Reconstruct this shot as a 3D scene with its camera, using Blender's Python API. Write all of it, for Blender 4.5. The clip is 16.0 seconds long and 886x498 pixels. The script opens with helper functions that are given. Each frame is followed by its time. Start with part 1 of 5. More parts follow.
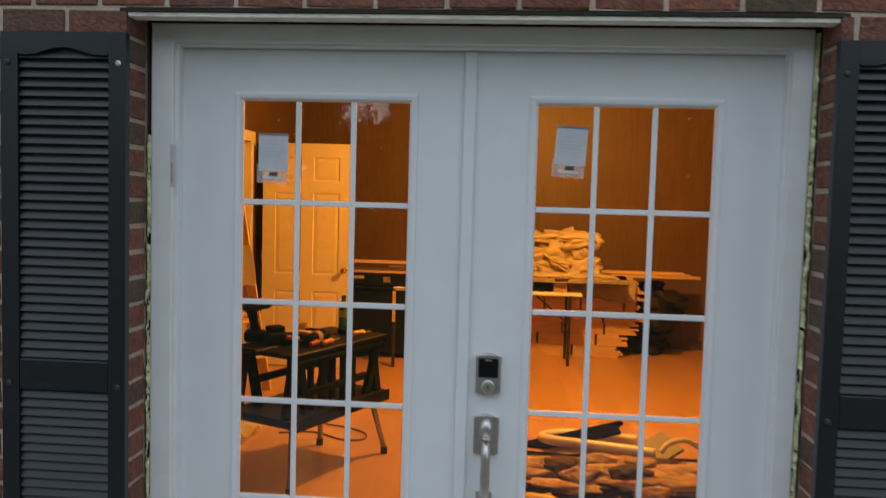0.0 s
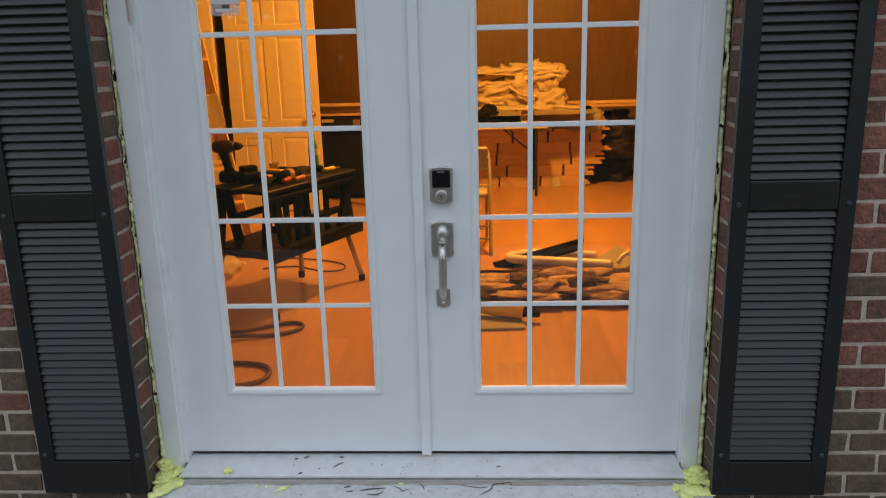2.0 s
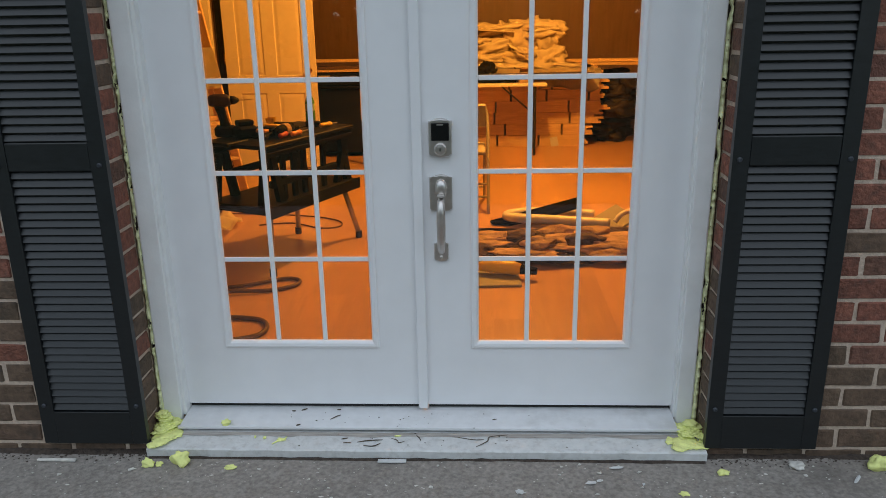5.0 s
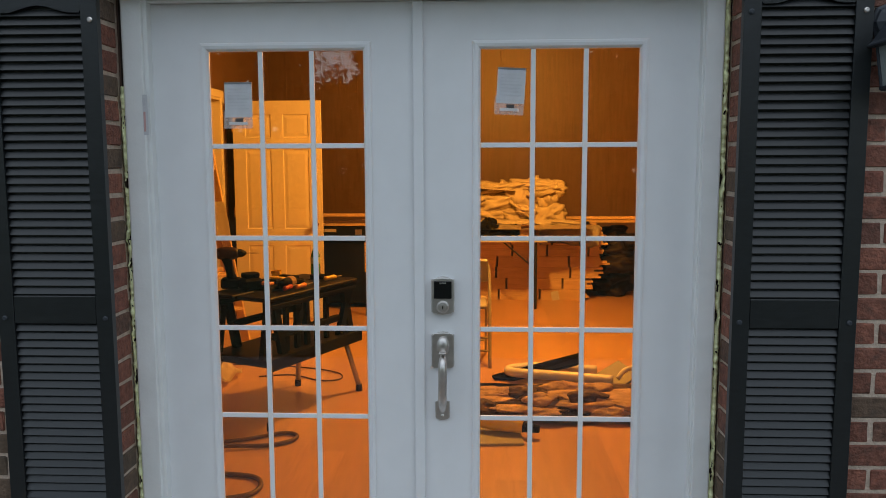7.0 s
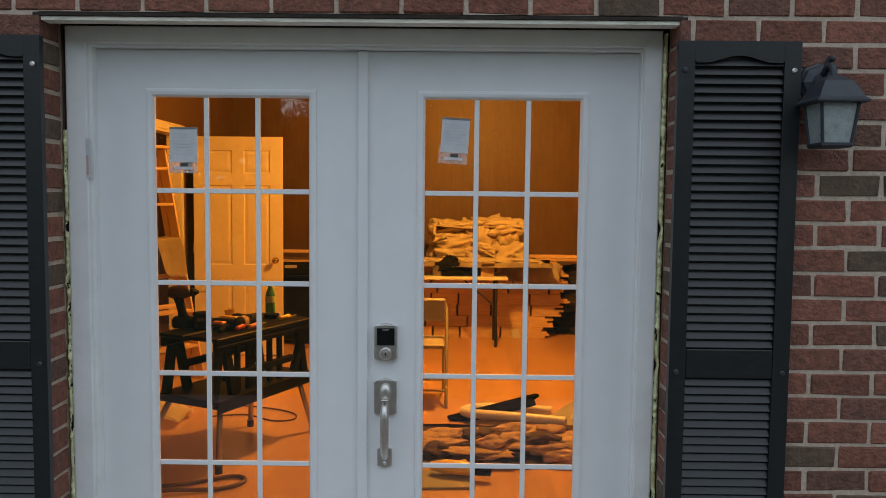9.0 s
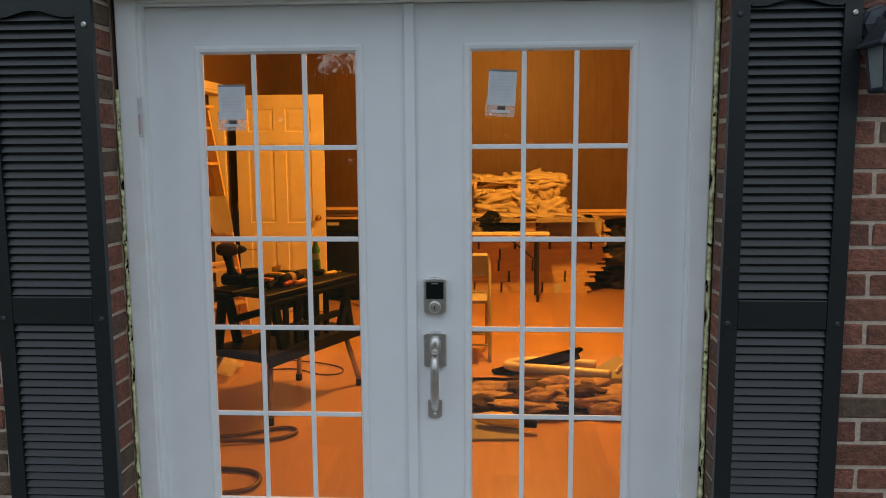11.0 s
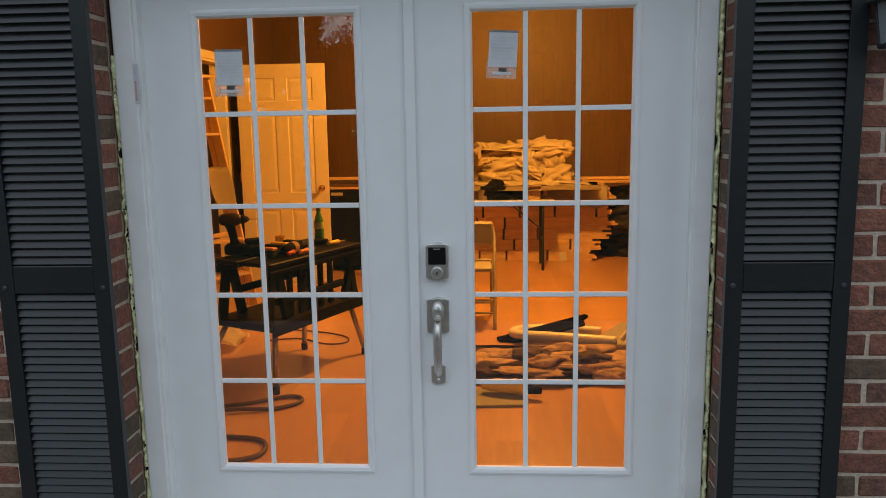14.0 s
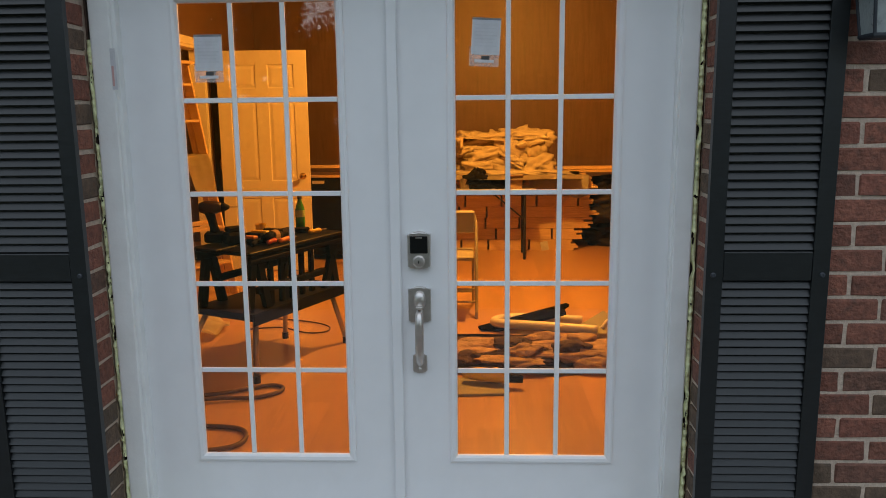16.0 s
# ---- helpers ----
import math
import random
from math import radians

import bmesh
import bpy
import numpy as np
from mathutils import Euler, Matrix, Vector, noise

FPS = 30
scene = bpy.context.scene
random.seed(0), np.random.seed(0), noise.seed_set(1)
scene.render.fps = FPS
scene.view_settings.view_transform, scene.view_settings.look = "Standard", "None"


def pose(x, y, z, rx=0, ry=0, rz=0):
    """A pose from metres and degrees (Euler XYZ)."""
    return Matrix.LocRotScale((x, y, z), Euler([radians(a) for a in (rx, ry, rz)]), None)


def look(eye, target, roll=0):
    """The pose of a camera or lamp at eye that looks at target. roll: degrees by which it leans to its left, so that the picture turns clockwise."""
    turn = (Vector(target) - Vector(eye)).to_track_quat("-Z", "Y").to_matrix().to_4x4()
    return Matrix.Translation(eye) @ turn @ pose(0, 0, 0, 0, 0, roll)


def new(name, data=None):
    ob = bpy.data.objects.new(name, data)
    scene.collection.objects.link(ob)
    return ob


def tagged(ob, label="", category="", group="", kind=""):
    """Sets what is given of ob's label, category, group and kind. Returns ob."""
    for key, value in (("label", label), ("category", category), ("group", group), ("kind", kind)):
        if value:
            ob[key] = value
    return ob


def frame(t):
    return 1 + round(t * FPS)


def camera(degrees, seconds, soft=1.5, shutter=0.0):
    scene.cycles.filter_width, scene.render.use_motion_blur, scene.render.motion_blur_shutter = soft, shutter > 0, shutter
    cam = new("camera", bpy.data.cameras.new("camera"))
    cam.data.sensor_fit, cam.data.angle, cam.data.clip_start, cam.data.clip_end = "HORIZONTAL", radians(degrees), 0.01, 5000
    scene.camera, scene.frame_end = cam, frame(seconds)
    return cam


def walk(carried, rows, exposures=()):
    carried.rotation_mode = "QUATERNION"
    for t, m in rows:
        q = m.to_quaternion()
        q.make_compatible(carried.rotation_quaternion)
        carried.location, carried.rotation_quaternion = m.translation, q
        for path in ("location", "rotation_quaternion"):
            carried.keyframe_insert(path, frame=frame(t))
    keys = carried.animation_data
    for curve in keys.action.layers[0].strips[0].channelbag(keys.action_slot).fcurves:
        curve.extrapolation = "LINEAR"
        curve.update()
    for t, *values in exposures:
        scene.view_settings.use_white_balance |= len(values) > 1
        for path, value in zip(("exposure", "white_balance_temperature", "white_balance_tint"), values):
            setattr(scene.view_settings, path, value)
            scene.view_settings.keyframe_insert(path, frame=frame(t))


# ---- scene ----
cam = camera(59.7, 16.0, soft=0.65, shutter=0.5)
PATH = [
    (0, (0.102, -2.37, 1.536), (-0.053, -0.38, 1.416), 1.6),
    (0.5, (0.175, -2.478, 1.507), (0.044, -0.495, 1.285), 1.6),
    (1, (0.182, -2.575, 1.497), (0.047, -0.609, 1.155), -0.2),
    (1.5, (0.215, -2.605, 1.484), (0.12, -0.655, 1.05), -2.1),
    (2, (0.203, -2.601, 1.463), (0.103, -0.668, 0.958), -1.5),
    (2.5, (0.209, -2.588, 1.446), (0.124, -0.672, 0.877), -1.0),
    (3, (0.207, -2.59, 1.441), (0.126, -0.683, 0.842), -0.5),
    (5.5, (0.193, -2.6, 1.435), (0.102, -0.694, 0.834), -1.1),
    (6, (0.192, -2.601, 1.465), (0.106, -0.627, 1.155), -0.8),
    (6.5, (0.191, -2.6, 1.482), (0.107, -0.618, 1.232), -0.4),
    (7, (0.193, -2.613, 1.465), (0.099, -0.628, 1.242), -0.2),
    (7.5, (0.203, -2.614, 1.467), (0.108, -0.627, 1.257), -1.0),
    (8, (0.265, -2.599, 1.447), (0.21, -0.606, 1.293), -1.5),
    (8.3, (0.256, -2.583, 1.489), (0.211, -0.584, 1.468), 4.9),
    (8.5, (0.256, -2.603, 1.52), (0.193, -0.604, 1.489), 5.9),
    (8.7, (0.292, -2.604, 1.54), (0.245, -0.609, 1.406), 1.7),
    (9, (0.283, -2.622, 1.516), (0.266, -0.627, 1.377), 0.6),
    (9.5, (0.268, -2.626, 1.515), (0.258, -0.633, 1.354), 0.6),
    (10, (0.24, -2.63, 1.511), (0.198, -0.64, 1.314), 0.4),
    (12.5, (0.264, -2.626, 1.502), (0.11, -0.653, 1.212), -1.0),
    (13, (0.264, -2.616, 1.498), (0.121, -0.644, 1.2), -1.1),
    (13.5, (0.262, -2.618, 1.493), (0.127, -0.646, 1.187), -1.0),
    (14, (0.261, -2.608, 1.483), (0.131, -0.639, 1.159), -1.0),
    (14.5, (0.259, -2.606, 1.478), (0.143, -0.638, 1.14), -0.7),
    (15, (0.254, -2.608, 1.49), (0.154, -0.641, 1.142), -0.7),
    (15.5, (0.259, -2.61, 1.489), (0.166, -0.643, 1.138), -0.6),
    (16, (0.26, -2.599, 1.481), (0.177, -0.632, 1.128), -0.6),
]
walk(cam, [(t, look(eye, target, roll)) for t, eye, target, roll in PATH],
     exposures=((0, 0.04), (1.5, 0.1), (3, 0.12), (5.5, 0.12), (6, 0.08), (8, 0.04), (9, 0.0), (10, 0.0), (12.5, 0.03), (16, 0.03)))


# ---- light ----
world = bpy.data.worlds.new("dusk_sky")
scene.world = world
world.use_nodes = True
wn = world.node_tree.nodes
sky = wn.new("ShaderNodeTexSky")
sky.sky_type, sky.sun_disc = "NISHITA", False
sky.sun_elevation, sky.sun_rotation = radians(16), radians(0)
sky.air_density, sky.dust_density, sky.ozone_density = 1.0, 1.2, 1.6
world.node_tree.links.new(sky.outputs[0], wn["Background"].inputs[0])
wn["Background"].inputs[1].default_value = 0.15
sun = new("sun", bpy.data.lights.new("sun", "SUN"))
sun.data.energy, sun.data.angle, sun.data.color = 1.86, radians(110), (0.91, 0.965, 1.0)
sun.matrix_basis = look((0.5, -11, 11), (0, 0, 0))

CEIL_LAMP = (0.55, 3.2, 2.66)
WARM = (1.0, 0.39, 0.05)


def lamp(name, loc, watts, colour, radius):
    ob = new(name, bpy.data.lights.new(name, "POINT"))
    ob.data.energy, ob.data.color, ob.data.shadow_soft_size = watts, colour, radius
    ob.location = loc
    return ob


lamp("ceiling_bulb", CEIL_LAMP, 400, WARM, 0.06)
# Unseen fill light added in the hall; no fixture is known there.
lamp("hall_fill", (-3.1, 3.4, 2.3), 22, WARM, 0.08)


# ---- materials ----
def material(name, colour, rough=0.5, metal=0.0, vary=0.12, scale=20.0, stretch=(1, 1, 1), bump=0.0, bump_scale=None,
             spots=None, spot_scale=3.0, spot_amount=0.5, each=0.0, island=0.0, coat=0.0, tints=None, spec=0.5, spot_low=0.52):
    """A procedural surface: colour with fine grain, broad stains (spots) and relief; each / island vary piece by piece."""
    m = bpy.data.materials.new(name)
    m.use_nodes = True
    n, l = m.node_tree.nodes, m.node_tree.links
    b = n["Principled BSDF"]
    tc = n.new("ShaderNodeTexCoord")
    mp = n.new("ShaderNodeMapping")
    mp.inputs["Scale"].default_value = stretch
    l.new(tc.outputs["Object"], mp.inputs["Vector"])
    src = mp.outputs[0]
    if each or island or tints:
        info = n.new("ShaderNodeNewGeometry") if island else n.new("ShaderNodeObjectInfo")
        rnd = info.outputs["Random Per Island" if island else "Random"]
        off = n.new("ShaderNodeVectorMath")
        off.operation = "MULTIPLY_ADD"
        l.new(rnd, off.inputs[0])
        off.inputs[1].default_value = (37, 53, 71)
        l.new(src, off.inputs[2])
        src = off.outputs[0]
    no = n.new("ShaderNodeTexNoise")
    no.inputs["Scale"].default_value, no.inputs["Detail"].default_value = scale, 6
    l.new(src, no.inputs["Vector"])
    if tints:
        ramp = n.new("ShaderNodeValToRGB")
        ramp.color_ramp.interpolation = "LINEAR"
        while len(ramp.color_ramp.elements) < len(tints):
            ramp.color_ramp.elements.new(0.5)
        for k, c in enumerate(tints):
            ramp.color_ramp.elements[k].position = k / (len(tints) - 1)
            ramp.color_ramp.elements[k].color = (*c, 1)
        l.new(rnd, ramp.inputs[0])
        base = ramp.outputs[0]
    else:
        rgb = n.new("ShaderNodeRGB")
        rgb.outputs[0].default_value = (*colour, 1)
        base = rgb.outputs[0]
    hsv = n.new("ShaderNodeHueSaturation")
    mr = n.new("ShaderNodeMapRange")
    mr.inputs["From Min"].default_value, mr.inputs["From Max"].default_value = 0.3, 0.7
    mr.inputs["To Min"].default_value, mr.inputs["To Max"].default_value = 1 - vary, 1 + vary
    l.new(no.outputs["Fac"], mr.inputs["Value"])
    val = mr.outputs[0]
    if each or island:
        m2 = n.new("ShaderNodeMapRange")
        k = each or island
        m2.inputs["To Min"].default_value, m2.inputs["To Max"].default_value = 1 - k, 1 + k
        l.new(rnd, m2.inputs["Value"])
        mul = n.new("ShaderNodeMath")
        mul.operation = "MULTIPLY"
        l.new(val, mul.inputs[0])
        l.new(m2.outputs[0], mul.inputs[1])
        val = mul.outputs[0]
    l.new(val, hsv.inputs["Value"])
    l.new(base, hsv.inputs["Color"])
    out = hsv.outputs[0]
    if spots:
        n2 = n.new("ShaderNodeTexNoise")
        n2.inputs["Scale"].default_value, n2.inputs["Detail"].default_value = spot_scale, 8
        n2.inputs["Roughness"].default_value = 0.65
        l.new(src, n2.inputs["Vector"])
        r2 = n.new("ShaderNodeMapRange")
        r2.inputs["From Min"].default_value, r2.inputs["From Max"].default_value = spot_low, spot_low + 0.2
        r2.inputs["To Max"].default_value = spot_amount
        l.new(n2.outputs["Fac"], r2.inputs["Value"])
        mix = n.new("ShaderNodeMix")
        mix.data_type = "RGBA"
        l.new(r2.outputs[0], mix.inputs["Factor"])
        l.new(out, mix.inputs[6])
        mix.inputs[7].default_value = (*spots, 1)
        out = mix.outputs[2]
    l.new(out, b.inputs["Base Color"])
    b.inputs["Metallic"].default_value = metal
    rr = n.new("ShaderNodeMapRange")
    rr.inputs["To Min"].default_value, rr.inputs["To Max"].default_value = max(rough - 0.1, 0.02), min(rough + 0.1, 1)
    l.new(no.outputs["Fac"], rr.inputs["Value"])
    l.new(rr.outputs[0], b.inputs["Roughness"])
    b.inputs["Coat Weight"].default_value = coat
    b.inputs["Specular IOR Level"].default_value = spec
    if bump:
        nb = n.new("ShaderNodeTexNoise")
        nb.inputs["Scale"].default_value, nb.inputs["Detail"].default_value = bump_scale or scale * 2, 5
        l.new(src, nb.inputs["Vector"])
        bp = n.new("ShaderNodeBump")
        bp.inputs["Strength"].default_value, bp.inputs["Distance"].default_value = bump, 0.01
        l.new(nb.outputs["Fac"], bp.inputs["Height"])
        l.new(bp.outputs[0], b.inputs["Normal"])
    return m


def glass_material(name, tint, ior=1.5):
    m = bpy.data.materials.new(name)
    m.use_nodes = True
    n, l = m.node_tree.nodes, m.node_tree.links
    n.remove(n["Principled BSDF"])
    tr, gl, fr, mx = (n.new("ShaderNode" + k) for k in ("BsdfTransparent", "BsdfGlossy", "Fresnel", "MixShader"))
    tr.inputs[0].default_value = (*tint, 1)
    gl.inputs["Roughness"].default_value = 0.015
    fr.inputs[0].default_value = ior
    l.new(fr.outputs[0], mx.inputs[0])
    l.new(tr.outputs[0], mx.inputs[1])
    l.new(gl.outputs[0], mx.inputs[2])
    l.new(mx.outputs[0], n["Material Output"].inputs[0])
    return m


BRICK_TINTS = [(0.242, 0.090, 0.061), (0.194, 0.075, 0.051), (0.262, 0.101, 0.066), (0.165, 0.066, 0.044), (0.228, 0.085, 0.056),
               (0.125, 0.069, 0.048), (0.213, 0.083, 0.058), (0.155, 0.072, 0.051)]
M_BRICK = material("fired_brick", None, 0.9, vary=0.32, scale=45, bump=0.9, bump_scale=90, tints=BRICK_TINTS,
                   spots=(0.075, 0.045, 0.035), spot_scale=30, spot_amount=0.7)
M_BRICK_FAR = material("fired_brick_far", None, 0.9, vary=0.32, scale=45, bump=0.9, bump_scale=90, tints=BRICK_TINTS, island=0.05,
                       spots=(0.075, 0.045, 0.035), spot_scale=30, spot_amount=0.7)
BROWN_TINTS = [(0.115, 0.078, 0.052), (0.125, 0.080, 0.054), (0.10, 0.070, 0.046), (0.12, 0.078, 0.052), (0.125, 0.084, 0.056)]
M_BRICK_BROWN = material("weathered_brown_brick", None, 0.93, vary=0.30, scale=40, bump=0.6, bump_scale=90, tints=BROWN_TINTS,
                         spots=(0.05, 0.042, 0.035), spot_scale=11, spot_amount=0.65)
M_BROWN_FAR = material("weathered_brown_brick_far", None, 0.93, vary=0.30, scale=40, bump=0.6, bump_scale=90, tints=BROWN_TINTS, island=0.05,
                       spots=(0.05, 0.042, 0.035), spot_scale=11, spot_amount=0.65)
M_STRIP = material("peeling_cream_wood", (0.78, 0.74, 0.64), 0.7, vary=0.12, scale=20, stretch=(1, 6, 6), bump=0.2, spots=(0.2, 0.19, 0.13), spot_scale=12, spot_amount=0.6)
M_MORTAR = material("grey_tan_mortar", (0.52, 0.415, 0.33), 0.95, vary=0.16, scale=60, bump=0.45, bump_scale=140, spots=(0.25, 0.205, 0.165), spot_scale=5, spot_amount=0.4)
M_DOOR = material("white_door_paint", (0.78, 0.79, 0.80), 0.42, vary=0.02, scale=9, bump=0.03, bump_scale=220)
M_TRIM = material("white_trim_paint", (0.80, 0.81, 0.80), 0.5, vary=0.035, scale=12, bump=0.06, bump_scale=120, spots=(0.60, 0.59, 0.54), spot_scale=3.5, spot_amount=0.25)
M_SILL = material("grimy_white_sill", (0.62, 0.63, 0.62), 0.6, vary=0.08, scale=30, bump=0.2, spots=(0.27, 0.25, 0.22), spot_scale=38, spot_amount=0.35, spot_low=0.5)
M_BAREWOOD = material("bare_weathered_wood", (0.40, 0.37, 0.335), 0.85, vary=0.25, scale=18, stretch=(0.6, 6, 6), bump=0.4, bump_scale=60, spots=(0.5, 0.5, 0.49), spot_scale=6, spot_amount=0.7)
M_VINYL = material("threshold_vinyl", (0.70, 0.71, 0.72), 0.45, vary=0.05, scale=25, spots=(0.4, 0.39, 0.37), spot_scale=7, spot_amount=0.4)
M_SHUTTER = material("dark_green_vinyl", (0.0070, 0.0094, 0.0106), 0.40, vary=0.25, scale=30, stretch=(1, 1, 4), bump=0.05, bump_scale=140, spec=0.58, spots=(0.02, 0.022, 0.022), spot_scale=9, spot_amount=0.3, spot_low=0.58)
M_FOAM = material("lime_spray_foam", (0.85, 0.90, 0.33), 0.85, vary=0.12, scale=40, bump=0.6, bump_scale=70, spots=(0.55, 0.54, 0.22), spot_scale=30, spot_amount=0.45)
M_FOAM_OLD = material("faded_spray_foam", (0.76, 0.79, 0.46), 0.85, vary=0.15, scale=40, bump=0.6, bump_scale=70, spots=(0.48, 0.46, 0.26), spot_scale=26, spot_amount=0.5)
M_CONCRETE = material("weathered_concrete", (0.275, 0.25, 0.222), 0.92, vary=0.3, scale=70, bump=0.4, bump_scale=140, spots=(0.13, 0.115, 0.10), spot_scale=2.0, spot_amount=0.75)
M_DIRT = material("dark_soil", (0.06, 0.045, 0.035), 0.98, vary=0.4, scale=60, bump=1.0, bump_scale=90)
M_STONE = material("pale_pebble", (0.62, 0.60, 0.55), 0.9, vary=0.2, scale=40, bump=0.3)
M_NICKEL = material("satin_nickel", (0.62, 0.59, 0.56), 0.38, metal=1.0, vary=0.08, scale=40)
M_BLACKGLASS = material("black_keypad", (0.006, 0.006, 0.007), 0.2, vary=0.1)
M_GLASS = glass_material("pane_glass", (0.94, 0.94, 0.92), 1.6)
M_PAPER = material("label_paper", (0.60, 0.61, 0.63), 0.7, vary=0.06, scale=30)
M_BAND = material("grey_tape", (0.22, 0.22, 0.23), 0.6, vary=0.2)
M_INK = material("grey_print", (0.565, 0.575, 0.595), 0.7, vary=0.1)
M_DARKINK = material("dark_print", (0.06, 0.06, 0.06), 0.7, vary=0.1)
M_REDINK = material("red_print", (0.58, 0.36, 0.34), 0.7, vary=0.1)
M_LINTEL = material("rusty_steel", (0.035, 0.025, 0.02), 0.8, metal=0.3, vary=0.4, scale=30, bump=0.5)
M_LAMPMETAL = material("charcoal_powder_coat", (0.030, 0.036, 0.045), 0.5, vary=0.15, scale=50, bump=0.1)
M_FROST = material("seeded_lamp_glass", (0.31, 0.345, 0.345), 0.3, vary=0.12, scale=60, bump=0.2)

M_PLANK = material("laminate_plank", (0.54, 0.315, 0.155), 0.32, vary=0.10, scale=7, stretch=(7, 0.7, 1), each=0.11, bump=0.02, coat=0.15, spots=(0.40, 0.225, 0.105), spot_scale=2.2, spot_amount=0.4)
M_PANEL = material("wood_panelling", (0.12, 0.070, 0.050), 0.5, vary=0.16, scale=6, stretch=(6, 6, 0.5), bump=0.05)
M_PLASTER = material("ceiling_plaster", (0.72, 0.70, 0.66), 0.9, vary=0.04, scale=30, bump=0.15)
M_WALLTAN = material("tan_wall_paint", (0.50, 0.36, 0.22), 0.75, vary=0.05, scale=12, bump=0.05)
M_CREAM = material("cream_gloss_paint", (0.76, 0.70, 0.58), 0.42, vary=0.03, scale=8, bump=0.03)
M_BRASS = material("worn_brass", (0.65, 0.42, 0.14), 0.28, metal=1.0, vary=0.15)
M_BLACKPL = material("black_plastic", (0.009, 0.009, 0.009), 0.75, vary=0.2, scale=40, bump=0.1, spec=0.08)
M_BLACKMATTE = material("matt_black_plastic", (0.005, 0.005, 0.005), 0.95, vary=0.2, spec=0.0)
M_BLACKWORN = material("scuffed_black_board", (0.009, 0.0085, 0.0085), 0.45, vary=0.3, scale=18, spots=(0.035, 0.03, 0.027), spot_scale=12, spot_amount=0.4, bump=0.1, spec=0.08)
M_STEELLEG = material("grey_steel_tube", (0.40, 0.37, 0.33), 0.38, metal=0.8, vary=0.1)
M_RUBBER = material("black_rubber", (0.012, 0.012, 0.012), 0.8, vary=0.2)
M_CLOTH = material("cream_drop_cloth", (0.50, 0.43, 0.33), 0.95, vary=0.12, scale=14, bump=0.25, bump_scale=180)
M_PLASTICSHEET = material("cloudy_plastic_sheet", (0.62, 0.58, 0.48), 0.3, vary=0.12, scale=10, coat=0.4)
M_INSUL = material("tan_insulation_batt", (0.44, 0.31, 0.205), 0.98, vary=0.3, scale=16, bump=0.8, bump_scale=60, spots=(0.22, 0.14, 0.1), spot_scale=7, spot_amount=0.6)
# Dark copy of the insulation: shade between the clumps put into the colour.
M_INSULSHADE = material("shaded_brown_insulation", (0.085, 0.058, 0.045), 0.98, vary=0.35, scale=20, bump=0.8, bump_scale=60)
M_PINE = material("pale_pine", (0.62, 0.43, 0.24), 0.6, vary=0.18, scale=9, stretch=(0.8, 8, 8), each=0.12, bump=0.05)
M_CARTON = material("brown_carton", (0.42, 0.28, 0.16), 0.8, vary=0.08, scale=20)
M_PVC = material("white_pvc", (0.78, 0.75, 0.66), 0.35, vary=0.04, scale=20)
M_CHAIR = material("beige_enamel", (0.36, 0.33, 0.27), 0.55, metal=0.0, vary=0.06, scale=30)
M_GREENPET = material("green_bottle_plastic", (0.06, 0.30, 0.05), 0.15, vary=0.1, coat=0.5)
M_LABELGREEN = material("pale_green_label", (0.42, 0.55, 0.22), 0.5, vary=0.2)
M_CORD = material("brown_extension_cord", (0.10, 0.055, 0.03), 0.5, vary=0.1)
M_ORANGE = material("orange_plastic", (0.62, 0.22, 0.05), 0.45, vary=0.1)
M_YELLOW = material("yellow_plastic", (0.75, 0.50, 0.05), 0.4, vary=0.08)
M_RED = material("red_plastic", (0.42, 0.06, 0.04), 0.45, vary=0.1)
M_GREYBOARD = material("olive_grey_board", (0.24, 0.23, 0.16), 0.6, vary=0.12, scale=8)
M_LEAF = material("dusk_leaf", (0.055, 0.085, 0.03), 0.7, vary=0.3, island=0.3)
M_BARK = material("tree_bark", (0.09, 0.07, 0.05), 0.95, vary=0.3, scale=12, stretch=(1, 1, 0.3), bump=0.8)
M_GRASS = material("dusk_lawn", (0.05, 0.07, 0.025), 0.95, vary=0.3, scale=3, bump=0.6, spots=(0.08, 0.065, 0.04), spot_scale=0.4)
M_BULB = bpy.data.materials.new("lit_shade")
M_BULB.use_nodes = True
M_BULB.node_tree.nodes["Principled BSDF"].inputs["Emission Color"].default_value = (1, 0.55, 0.2, 1)
M_BULB.node_tree.nodes["Principled BSDF"].inputs["Emission Strength"].default_value = 4


M_THINPAPER = material("thin_pale_paper", (0.88, 0.82, 0.66), 0.9, vary=0.06, scale=20)
np_ = M_THINPAPER.node_tree.nodes
tl = np_.new("ShaderNodeBsdfTranslucent")
tl.inputs[0].default_value = (0.8, 0.7, 0.5, 1)
ms = np_.new("ShaderNodeMixShader")
ms.inputs[0].default_value = 0.15
M_THINPAPER.node_tree.links.new(np_["Principled BSDF"].outputs[0], ms.inputs[1])
M_THINPAPER.node_tree.links.new(tl.outputs[0], ms.inputs[2])
M_THINPAPER.node_tree.links.new(ms.outputs[0], np_["Material Output"].inputs[0])


# ---- building helpers ----
def world_of(ob):
    return Matrix.Identity(4) if ob is None else world_of(ob.parent) @ ob.matrix_parent_inverse @ ob.matrix_basis


def mesh_of(name, bm, mat, smooth=False):
    bmesh.ops.recalc_face_normals(bm, faces=bm.faces[:])
    me = bpy.data.meshes.new(name)
    bm.to_mesh(me)
    bm.free()
    me.materials.append(mat)
    if smooth:
        me.shade_smooth()
    return me


